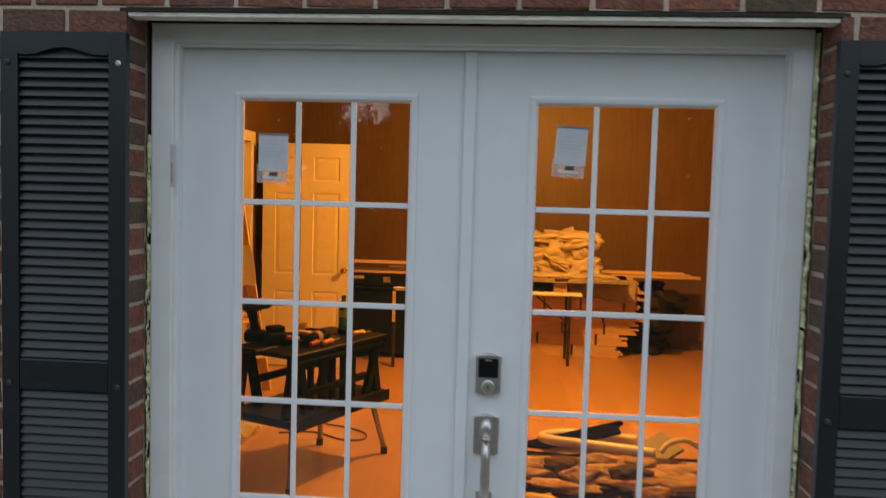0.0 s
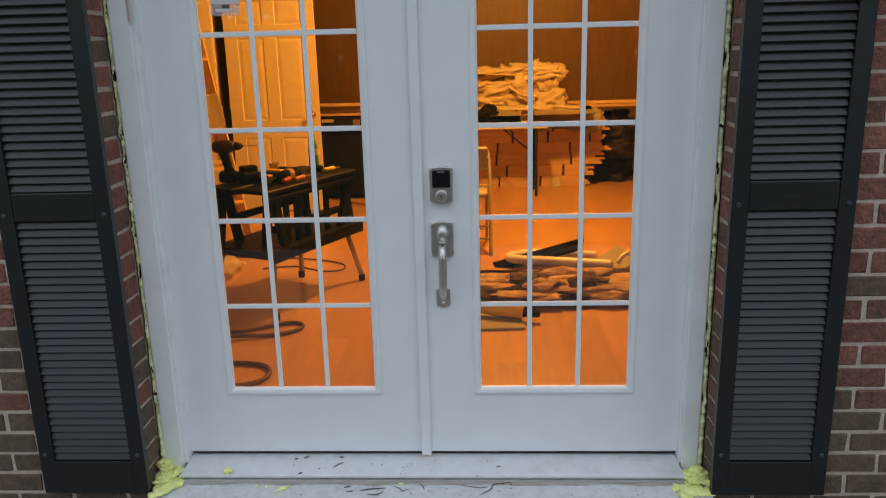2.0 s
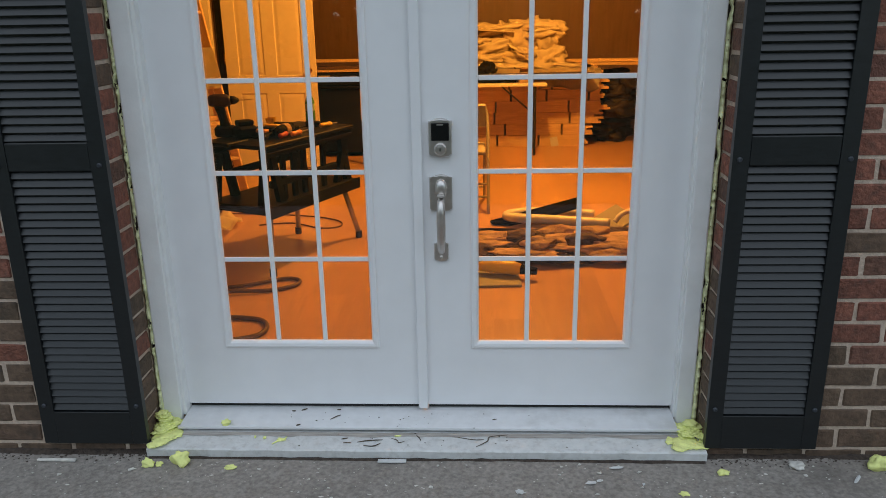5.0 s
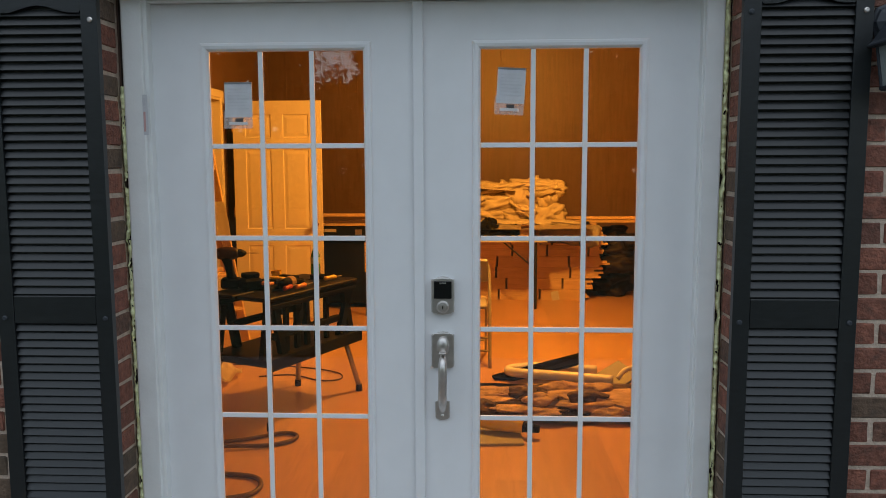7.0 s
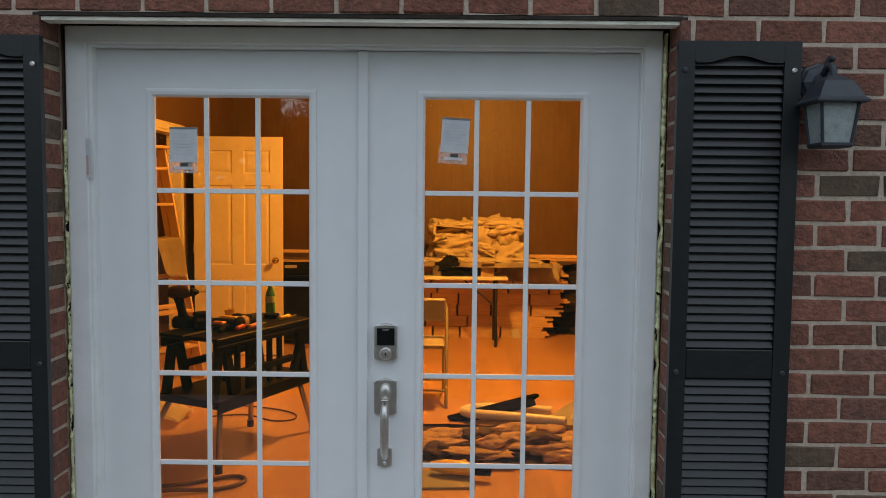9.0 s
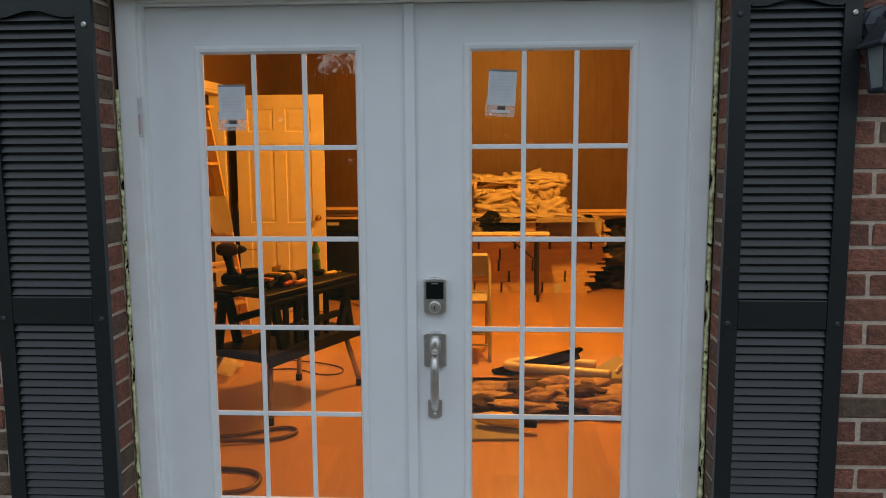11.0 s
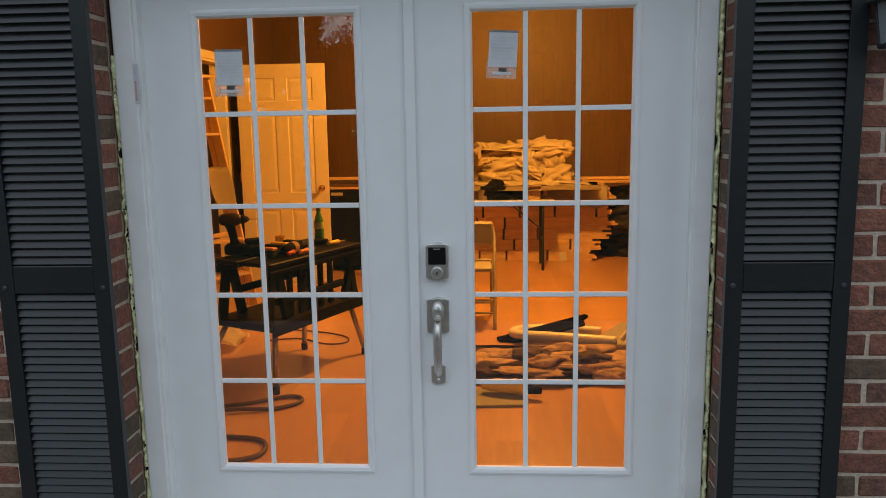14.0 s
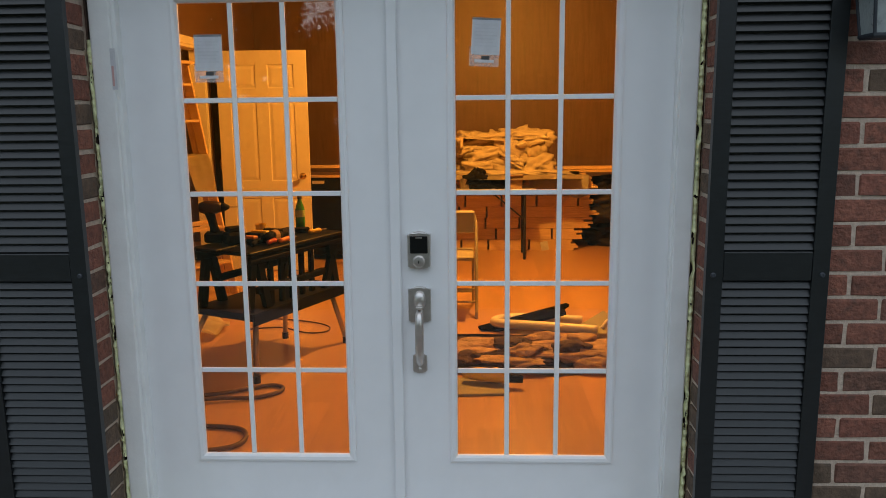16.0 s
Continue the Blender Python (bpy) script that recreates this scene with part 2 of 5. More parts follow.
def part(name, bm, material, parent, label="", smooth=False, local=False):
    """One mesh under a thing or a part; built in the place's own axes, or in its thing's with local."""
    me = bm if isinstance(bm, bpy.types.Mesh) else mesh_of(name, bm, material, smooth)
    ob = new(name, me)
    ob.parent = parent
    if not local:
        ob.matrix_parent_inverse = world_of(parent).inverted()
    return tagged(ob, label) if label else ob


def thing(name, m, label, category, group="", kind=""):
    ob = new(name)
    ob.empty_display_size = 0.05
    ob.matrix_basis = m if isinstance(m, Matrix) else pose(*m)
    return tagged(ob, label, category, group, kind)


def solid(name, bm, mat, label, category, group="", kind="", smooth=False, m=None):
    ob = new(name, mesh_of(name, bm, mat, smooth))
    if m is not None:
        ob.matrix_basis = m
    return tagged(ob, label, category, group, kind)


def box(bm, x0, x1, y0, y1, z0, z1, b=0.0, m=None):
    """A box with chamfered edges."""
    c = Vector(((x0 + x1) / 2, (y0 + y1) / 2, (z0 + z1) / 2))
    h = Vector((abs(x1 - x0) / 2, abs(y1 - y0) / 2, abs(z1 - z0) / 2))
    b = min(b, 0.45 * min(h))
    tf = (lambda v: m @ v) if m is not None else (lambda v: v)
    S = (-1, 1)
    if b <= 0:
        v = {(i, j, k): bm.verts.new(tf(c + Vector((i * h.x, j * h.y, k * h.z)))) for i in S for j in S for k in S}
        for s in S:
            bm.faces.new([v[s, -1, -1], v[s, 1, -1], v[s, 1, 1], v[s, -1, 1]])
            bm.faces.new([v[-1, s, -1], v[1, s, -1], v[1, s, 1], v[-1, s, 1]])
            bm.faces.new([v[-1, -1, s], v[1, -1, s], v[1, 1, s], v[-1, 1, s]])
        return
    v = {}
    for i in S:
        for j in S:
            for k in S:
                for a in range(3):
                    q = [h.x - b, h.y - b, h.z - b]
                    q[a] += b
                    v[i, j, k, a] = bm.verts.new(tf(c + Vector((i * q[0], j * q[1], k * q[2]))))
    F = bm.faces.new
    for s in S:
        F([v[s, -1, -1, 0], v[s, 1, -1, 0], v[s, 1, 1, 0], v[s, -1, 1, 0]])
        F([v[-1, s, -1, 1], v[1, s, -1, 1], v[1, s, 1, 1], v[-1, s, 1, 1]])
        F([v[-1, -1, s, 2], v[1, -1, s, 2], v[1, 1, s, 2], v[-1, 1, s, 2]])
        for t in S:
            F([v[s, t, -1, 0], v[s, t, 1, 0], v[s, t, 1, 1], v[s, t, -1, 1]])
            F([v[s, -1, t, 0], v[s, 1, t, 0], v[s, 1, t, 2], v[s, -1, t, 2]])
            F([v[-1, s, t, 1], v[1, s, t, 1], v[1, s, t, 2], v[-1, s, t, 2]])
            for u in S:
                F([v[s, t, u, 0], v[s, t, u, 1], v[s, t, u, 2]])


def boxes(*specs, b=0.0, m=None):
    bm = bmesh.new()
    for s in specs:
        box(bm, *s, b=b, m=m)
    return bm


def tube(bm, pts, r, seg=8, closed=False, taper=None):
    """A round rod swept along points."""
    pts = [Vector(p) for p in pts]
    n = len(pts)
    rings, up = [], None
    for i, p in enumerate(pts):
        a = pts[(i + 1) % n] if closed or i < n - 1 else p
        z = pts[i - 1] if closed or i > 0 else p
        d = (a - z).normalized()
        if up is None:
            up = d.orthogonal().normalized()
        up = (up - d * up.dot(d)).normalized()
        side = d.cross(up)
        rad = r if taper is None else r * taper[i]
        rings.append([bm.verts.new(p + rad * (math.cos(2 * math.pi * k / seg) * up + math.sin(2 * math.pi * k / seg) * side)) for k in range(seg)])
    for i in range(n if closed else n - 1):
        a, b = rings[i], rings[(i + 1) % n]
        for k in range(seg):
            bm.faces.new([a[k], a[(k + 1) % seg], b[(k + 1) % seg], b[k]])
    if not closed:
        bm.faces.new(rings[0][::-1])
        bm.faces.new(rings[-1])
    return bm


def lathe(bm, profile, seg=20, m=None):
    """A turned body from (radius, height) pairs, bottom to top."""
    m = m or Matrix.Identity(4)
    rings = []
    for r, z in profile:
        rings.append([bm.verts.new(m @ Vector((r * math.cos(2 * math.pi * k / seg), r * math.sin(2 * math.pi * k / seg), z))) for k in range(seg)])
    for a, b in zip(rings, rings[1:]):
        for k in range(seg):
            bm.faces.new([a[k], a[(k + 1) % seg], b[(k + 1) % seg], b[k]])
    bm.faces.new(rings[0][::-1])
    bm.faces.new(rings[-1])
    return bm


def curve_points(ctrl, steps=8, closed=False):
    """A smooth line through the control points."""
    c = [Vector(p) for p in ctrl]
    n, out = len(c), []
    for i in range(n if closed else n - 1):
        p0, p1 = c[i - 1] if closed or i else c[0], c[i]
        p2 = c[(i + 1) % n]
        p3 = c[(i + 2) % n] if closed or i + 2 < n else c[-1]
        for k in range(steps):
            t = k / steps
            out.append(0.5 * ((2 * p1) + (p2 - p0) * t + (2 * p0 - 5 * p1 + 4 * p2 - p3) * t * t + (3 * p1 - p0 - 3 * p2 + p3) * t ** 3))
    if not closed:
        out.append(c[-1])
    return out


def prism(bm, outline, d0, d1, axis="y"):
    """A flat outline (pairs) given depth along one axis."""
    place = {"y": lambda a, b, d: (a, d, b), "x": lambda a, b, d: (d, a, b), "z": lambda a, b, d: (a, b, d)}[axis]
    f = [bm.verts.new(place(a, b, d0)) for a, b in outline]
    g = [bm.verts.new(place(a, b, d1)) for a, b in outline]
    bm.faces.new(f)
    bm.faces.new(g[::-1])
    for i in range(len(f)):
        bm.faces.new([f[i], f[(i + 1) % len(f)], g[(i + 1) % len(f)], g[i]])
    return bm


def icosphere(sub):
    bm = bmesh.new()
    bmesh.ops.create_icosphere(bm, subdivisions=sub, radius=1.0)
    bm.verts.index_update()
    out = [v.co.copy() for v in bm.verts], [[v.index for v in f.verts] for f in bm.faces]
    bm.free()
    return out


BALLS = {k: icosphere(k) for k in (1, 2, 3, 4)}


def ball(bm, sub, shape):
    """A closed round body whose points are moved by shape()."""
    points, faces = BALLS[sub]
    v = [bm.verts.new(shape(p)) for p in points]
    for f in faces:
        bm.faces.new([v[k] for k in f])


def blob(bm, c, size, seed=0, rough=0.35, sub=2, freq=2.0):
    """A lumpy closed body."""
    c, s = Vector(c), Vector((seed * 3.7, seed * 1.3, seed))

    def shape(p):
        k = 1 + rough * noise.noise(p * freq + s) * 1.6
        return Vector((p.x * size[0] * k, p.y * size[1] * k, p.z * size[2] * k)) + c

    ball(bm, sub, shape)
    return bm


def crumple(bm, x0, x1, y0, y1, height, nx, ny, seed=0, thick=0.006):
    """A wrinkled sheet over a height function, with a real thickness."""
    top = [[bm.verts.new((x0 + (x1 - x0) * i / nx, y0 + (y1 - y0) * j / ny, 0)) for j in range(ny + 1)] for i in range(nx + 1)]
    faces = []
    for r in top:
        for v in r:
            u = Vector((v.co.x, v.co.y, seed))
            dx = 0.05 * noise.noise(u * 5 + Vector((9, 0, 0)))
            dy = 0.05 * noise.noise(u * 5 + Vector((0, 9, 0)))
            v.co.z = height(v.co.x, v.co.y)
            v.co.x += dx
            v.co.y += dy
    for i in range(nx):
        for j in range(ny):
            faces.append(bm.faces.new([top[i][j], top[i + 1][j], top[i + 1][j + 1], top[i][j + 1]]))
    bmesh.ops.solidify(bm, geom=faces, thickness=thick)
    return bm


def ridged(x, y, s, seed):
    return 1 - abs(2 * noise.noise(Vector((x * s, y * s, seed)))) * 1.4

# ---- the front wall and its opening ----
BRICK_Y, GROUND, OPEN_W, OPEN_E, HEAD = -0.185, -0.092, 1.005, 0.993, 2.072
COURSE, PITCH, JOINT = 0.079, 0.2015, 0.0135

wall = thing("wall_south", (0, 0, GROUND), "red-brown brick house wall with pale mortar joints", "wall", kind="structure")
part("mortar", boxes((-5, -OPEN_W - 0.006, BRICK_Y + 0.005, -0.035, GROUND, 4.2), (OPEN_E + 0.006, 5, BRICK_Y + 0.005, -0.035, GROUND, 4.2),
                     (-OPEN_W - 0.006, OPEN_E + 0.006, BRICK_Y + 0.005, -0.035, HEAD + 0.004, 4.2)), M_MORTAR, wall)
part("inner_wall", boxes((-5, -0.9765, -0.033, 0.12, GROUND, 4.2), (0.9765, 5, -0.033, 0.12, GROUND, 4.2), (-0.9765, 0.9765, -0.033, 0.12, 2.0085, 4.2)),
     M_PANEL, wall, "dark wood panelling")
part("steel_lintel", boxes((-OPEN_W - 0.02, OPEN_E + 0.02, BRICK_Y + 0.002, -0.122, HEAD - 0.009, HEAD + 0.001)), M_LINTEL, wall, "rusty black steel lintel")

# ---- the ground ----
bm = bmesh.new()
xs = [-60, -20, -8] + [-3 + 0.1 * i for i in range(61)] + [8, 20, 60]
ys = [-80, -30, -12, -5] + [-3 + 0.1 * i for i in range(27)] + [-0.3 + 0.025 * i for i in range(8)] + [-0.08]
grid = [[bm.verts.new((x, y, GROUND + (0.004 * noise.noise(Vector((x * 2, y * 2, 0))) if abs(x) < 3.2 and y > -3.2 else 0))) for y in ys] for x in xs]
for i in range(len(xs) - 1):
    for j in range(len(ys) - 1):
        bm.faces.new([grid[i][j], grid[i + 1][j], grid[i + 1][j + 1], grid[i][j + 1]])
solid("ground", bm, M_CONCRETE, "stained grey concrete patio slab with dirt and debris", "patio", kind="structure", smooth=True)

# ---- door frame, threshold and sill ----
frame_1 = thing("door_frame", (0, 0, 0), "white painted door frame with brickmould casing", "door frame", kind="structure")


bm = bmesh.new()
rows = []
for off, y in [(0.0, -0.034), (0.0, -0.048), (0.003, -0.051), (0.036, -0.055), (0.066, -0.058), (0.071, -0.057), (0.074, -0.053), (0.074, -0.034)]:
    xl, xr, z = 0.924 + off * 0.89, 0.917 + off * 0.76, 2.005 + off * 0.73
    rows.append([bm.verts.new(p) for p in ((-xl, y, -0.040), (-xl, y, z), (xr, y, z), (xr, y, -0.040))])
for p, q in zip(rows, rows[1:]):
    for k in range(3):
        bm.faces.new([p[k], p[k + 1], q[k + 1], q[k]])
part("casing", bm, M_TRIM, frame_1)
for s in (-1, 1):
    part("jamb", boxes((*sorted((s * 0.911, s * 0.975)), -0.0335, 0.11, -0.03, 2.0075), b=0.002), M_TRIM, frame_1)
    part("door_stop", boxes((*sorted((s * 0.897, s * 0.911)), 0.048, 0.11, 0.0, 1.995), b=0.002), M_TRIM, frame_1)
part("head_jamb", boxes((-0.911, 0.911, -0.0335, 0.11, 1.9955, 2.0075), b=0.002), M_TRIM, frame_1)
STRIP_Z0 = 2.0495
part("drip_strip", boxes((-1.003, 0.991, -0.177, -0.125, STRIP_Z0, HEAD - 0.0095), b=0.001), M_STRIP, frame_1, "cream wooden drip strip with peeling paint")
# Added dark strips stand in for the shade in the open joints round the casing.
for s in (-1, 1):
    part("joint_shade", boxes((*sorted((s * (0.974 if s > 0 else 0.991), s * (0.992 if s > 0 else 1.004))), -0.0365, -0.0335, -0.04, 2.056)), M_LINTEL, frame_1)
part("joint_shade", boxes((-0.995, 0.990, -0.05, -0.0335, 2.0605, 2.09)), M_LINTEL, frame_1)

bm = bmesh.new()
prism(bm, [(0.10, -0.03), (0.10, -0.002), (0.045, -0.013), (0.0, -0.020), (-0.03, -0.021), (-0.112, -0.0275), (-0.116, -0.030), (-0.116, -0.034)], -0.909, 0.909, "x")
part("threshold", bm, M_VINYL, frame_1, "pale vinyl threshold with dust and scraps")
part("threshold_lip", boxes((-0.915, 0.915, -0.124, -0.1165, -0.038, -0.0265), b=0.002), M_VINYL, frame_1)
bm = bmesh.new()
prism(bm, [(-0.03, -0.092), (-0.03, -0.046), (-0.12, -0.048), (-0.224, -0.055), (-0.231, -0.059), (-0.229, -0.086), (-0.2, -0.092)], -0.992, 0.985, "x")
bmesh.ops.subdivide_edges(bm, edges=[e for e in bm.edges if e.calc_length() > 1.5], cuts=60)
for v in bm.verts:
    if v.co.y < -0.19:
        v.co.y += 0.004 * noise.noise(Vector((v.co.x * 14, v.co.z * 9, 2)))
        if v.co.z < -0.08:
            v.co.z += 0.004 * noise.noise(Vector((v.co.x * 22, 5, 1)))
part("wooden_sill", bm, M_SILL, frame_1, "scuffed grey-white wooden sill with chipped paint")

# ---- the two glazed doors ----
GW, GH, GZ = 0.522, 1.575, 0.262


def glazed_door(name, cx, hinge, label):
    d = thing(name, (cx, 0, 0.002), label, "french door", "pair of french doors", "structure")
    x0, x1 = cx - 0.4535, cx + 0.4535
    a0, a1, z0, z1 = cx - GW / 2 - 0.026, cx + GW / 2 + 0.026, GZ - 0.026, GZ + GH + 0.026
    part("slab", boxes((x0, a0, 0, 0.044, 0.002, 1.9935), (a1, x1, 0, 0.044, 0.002, 1.9935), (a0, a1, 0, 0.044, 0.002, z0), (a0, a1, 0, 0.044, z1, 1.9935)), M_DOOR, d)
    part("bottom_sweep", boxes((x0 + 0.004, x1 - 0.004, 0.010, 0.04, -0.0125, 0.0015)), M_RUBBER, d)
    # raised frame round the glass
    bm = bmesh.new()
    prof = [(0.028, -0.0005), (0.026, -0.006), (0.018, -0.0085), (0.008, -0.0065), (0.002, 0.001), (0.0, 0.006), (0.0, 0.0115)]
    loops = []
    for off, y in prof:
        loops.append([bm.verts.new(p) for p in ((cx - GW / 2 - off, y, GZ - off), (cx + GW / 2 + off, y, GZ - off), (cx + GW / 2 + off, y, GZ + GH + off), (cx - GW / 2 - off, y, GZ + GH + off))])
    for a, b in zip(loops, loops[1:]):
        for k in range(4):
            bm.faces.new([a[k], a[(k + 1) % 4], b[(k + 1) % 4], b[k]])
    part("lite_frame", bm, M_DOOR, d)
    pane = part("glass_pane", boxes((cx - GW / 2 - 0.01, cx + GW / 2 + 0.01, 0.012, 0.018, GZ - 0.01, GZ + GH + 0.01)), M_GLASS, d, "clear glass pane")
    pane.visible_shadow = False
    for k in (1, 2):
        x = cx - GW / 2 + GW * k / 3
        part("muntin", boxes((x - 0.0085, x + 0.0085, 0.005, 0.0115, GZ + 0.0005, GZ + GH - 0.0005), b=0.002), M_DOOR, d)
    for k in (1, 2, 3, 4):
        z = GZ + GH * k / 5
        for c in range(3):
            e0 = cx - GW / 2 + GW * c / 3 + (0.0085 if c else 0.0005)
            e1 = cx - GW / 2 + GW * (c + 1) / 3 - (0.0085 if c < 2 else 0.0005)
            part("muntin", boxes((e0, e1, 0.005, 0.0115, z - 0.0085, z + 0.0085), b=0.002), M_DOOR, d)
    return d


door_a = glazed_door("door_1", -0.4575, -1, "closed white french door with fifteen glass lites")
door_b = glazed_door("door_2", 0.4575, 1, "closed white french door with fifteen lites, keypad lock and nickel handle")
part("astragal", boxes((-0.030, 0.006, -0.014, -0.0005, -0.010, 1.9935), b=0.004), M_DOOR, door_a)

# ---- hardware on the active door ----
HX = 0.069


def escutcheon(bm, cx, z0, z1, w, y0, y1):
    """A plate with shallow shouldered arches at top and bottom."""
    h, s = w / 2, 0.010
    o = [(cx - h, z0 + s), (cx - h * 0.72, z0 + s), (cx - h * 0.45, z0 + s * 0.3), (cx, z0), (cx + h * 0.45, z0 + s * 0.3), (cx + h * 0.72, z0 + s), (cx + h, z0 + s),
         (cx + h, z1 - s), (cx + h * 0.72, z1 - s), (cx + h * 0.45, z1 - s * 0.3), (cx, z1), (cx - h * 0.45, z1 - s * 0.3), (cx - h * 0.72, z1 - s), (cx - h, z1 - s)]
    prism(bm, o, y0, y1)
    e = [x for x in bm.edges if abs(x.verts[0].co.y - y0) < 1e-6 and abs(x.verts[1].co.y - y0) < 1e-6]
    bmesh.ops.bevel(bm, geom=e, offset=0.004, segments=2, profile=0.6, affect="EDGES")
    return bm


lock = part("keypad_lock", escutcheon(bmesh.new(), HX, 0.948, 1.078, 0.078, -0.026, -0.0005), M_NICKEL, door_b, "satin nickel keypad deadbolt")
bm = boxes((HX - 0.030, HX + 0.030, -0.0292, -0.020, 1.004, 1.064), b=0.006)
part("touch_screen", bm, M_BLACKGLASS, lock, "black touch screen")
part("brand_bar", boxes((HX - 0.011, HX + 0.011, -0.0300, -0.0285, 1.056, 1.060)), M_NICKEL, lock)
bm = bmesh.new()
lathe(bm, [(0.021, 0), (0.021, 0.006), (0.017, 0.010), (0.010, 0.011), (0.010, 0.0135)], 24, Matrix.Translation((HX, -0.0255, 0.976)) @ pose(0, 0, 0, 90))
part("key_cylinder", bm, M_NICKEL, lock, smooth=False)
part("keyhole", boxes((HX - 0.0015, HX + 0.0015, -0.0398, -0.0385, 0.971, 0.981)), M_BLACKGLASS, lock)

grip = part("handle_set", escutcheon(bmesh.new(), HX - 0.001, 0.755, 0.886, 0.078, -0.016, -0.0005), M_NICKEL, door_b, "satin nickel grip handle with thumb latch")
bm = bmesh.new()
blob(bm, (HX, -0.020, 0.838), (0.022, 0.016, 0.034), 1, 0.0, 3)
part("thumb_latch_hood", bm, M_NICKEL, grip, smooth=True)
part("thumb_latch", boxes((HX - 0.012, HX + 0.012, -0.056, -0.03, 0.815, 0.822), b=0.003), M_NICKEL, grip)
bm = bmesh.new()
path = curve_points([(HX, -0.02, 0.800), (HX, -0.050, 0.795), (HX, -0.062, 0.765), (HX, -0.060, 0.715), (HX - 0.001, -0.050, 0.665), (HX - 0.002, -0.034, 0.632), (HX - 0.002, -0.018, 0.612)], 6)
tube(bm, path, 0.0125, 12, taper=[0.9 + 0.35 * math.sin(math.pi * i / (len(path) - 1)) for i in range(len(path))])
part("grip", bm, M_NICKEL, grip, smooth=True)
part("lower_plate", escutcheon(bmesh.new(), HX - 0.003, 0.572, 0.648, 0.050, -0.012, -0.0005), M_NICKEL, grip)
bm = bmesh.new()
lathe(bm, [(0.006, 0), (0.006, 0.003), (0.003, 0.005)], 12, Matrix.Translation((HX - 0.003, -0.012, 0.59)) @ pose(0, 0, 0, 90))
part("screw_cap", bm, M_NICKEL, grip)

# ---- paper labels on the glass and the jamb ----


def pane_label(cx, cz, tilt, label):
    m = pose(cx, 0.0090, cz, 0, tilt, 0)
    p = thing("paper_label", m, label, "label", "labels on the glass")
    part("sheet", boxes((-0.047, 0.047, 0, 0.0008, -0.045, 0.072)), M_PAPER, p, local=True)
    part("top_band", boxes((-0.047, 0.047, -0.0010, -0.0002, 0.066, 0.073)), M_BAND, p, local=True)
    part("plastic_bag", boxes((-0.052, 0.046, 0.0012, 0.0018, -0.082, -0.02)), M_BAG, p, "cloudy plastic bag corner", local=True)
    for k in range(7):
        part("print_line", boxes((-0.036, 0.036 - 0.006 * (k % 3), -0.0010, -0.0002, 0.048 - 0.011 * k, 0.052 - 0.011 * k)), M_INK, p, local=True)
    part("print_block", boxes((-0.012, 0.014, -0.0010, -0.0002, -0.060, -0.048)), M_DARKINK, p, local=True)
    part("print_block", boxes((-0.034, 0.030, -0.0008, -0.0002, -0.070, -0.060)), M_PAPER, p, local=True)
    return p


M_BAG = material("cloudy_bag", (0.62, 0.63, 0.62), 0.35, vary=0.15, scale=30)
nb = M_BAG.node_tree.nodes
tb = nb.new("ShaderNodeBsdfTransparent")
mb = nb.new("ShaderNodeMixShader")
mb.inputs[0].default_value = 0.35
M_BAG.node_tree.links.new(tb.outputs[0], mb.inputs[1])
M_BAG.node_tree.links.new(nb["Principled BSDF"].outputs[0], mb.inputs[2])
M_BAG.node_tree.links.new(mb.outputs[0], nb["Material Output"].inputs[0])
pane_label(-0.624, 1.664, 0, "white printed label in a clear bag taped to the door glass")
pane_label(0.297, 1.704, 3, "white printed label taped crookedly to the door glass")
jl = thing("warning_sticker", (-0.9215, -0.0515, 1.626), "narrow white sticker with red print on the door jamb", "sticker")
part("sheet", boxes((-0.0085, 0.0085, 0, 0.0012, -0.066, 0.066)), M_PAPER, jl, local=True)
part("print_bar", boxes((-0.006, 0.001, -0.001, -0.0002, -0.055, 0.01)), M_REDINK, jl, local=True)
part("print_bar", boxes((-0.006, 0.003, -0.001, -0.0002, 0.03, 0.056)), M_INK, jl, local=True)

# ---- louvred shutters ----
SH_W, SH_Z0, SH_Z1, SH_Y = 0.378, -0.048, 1.997, -0.211


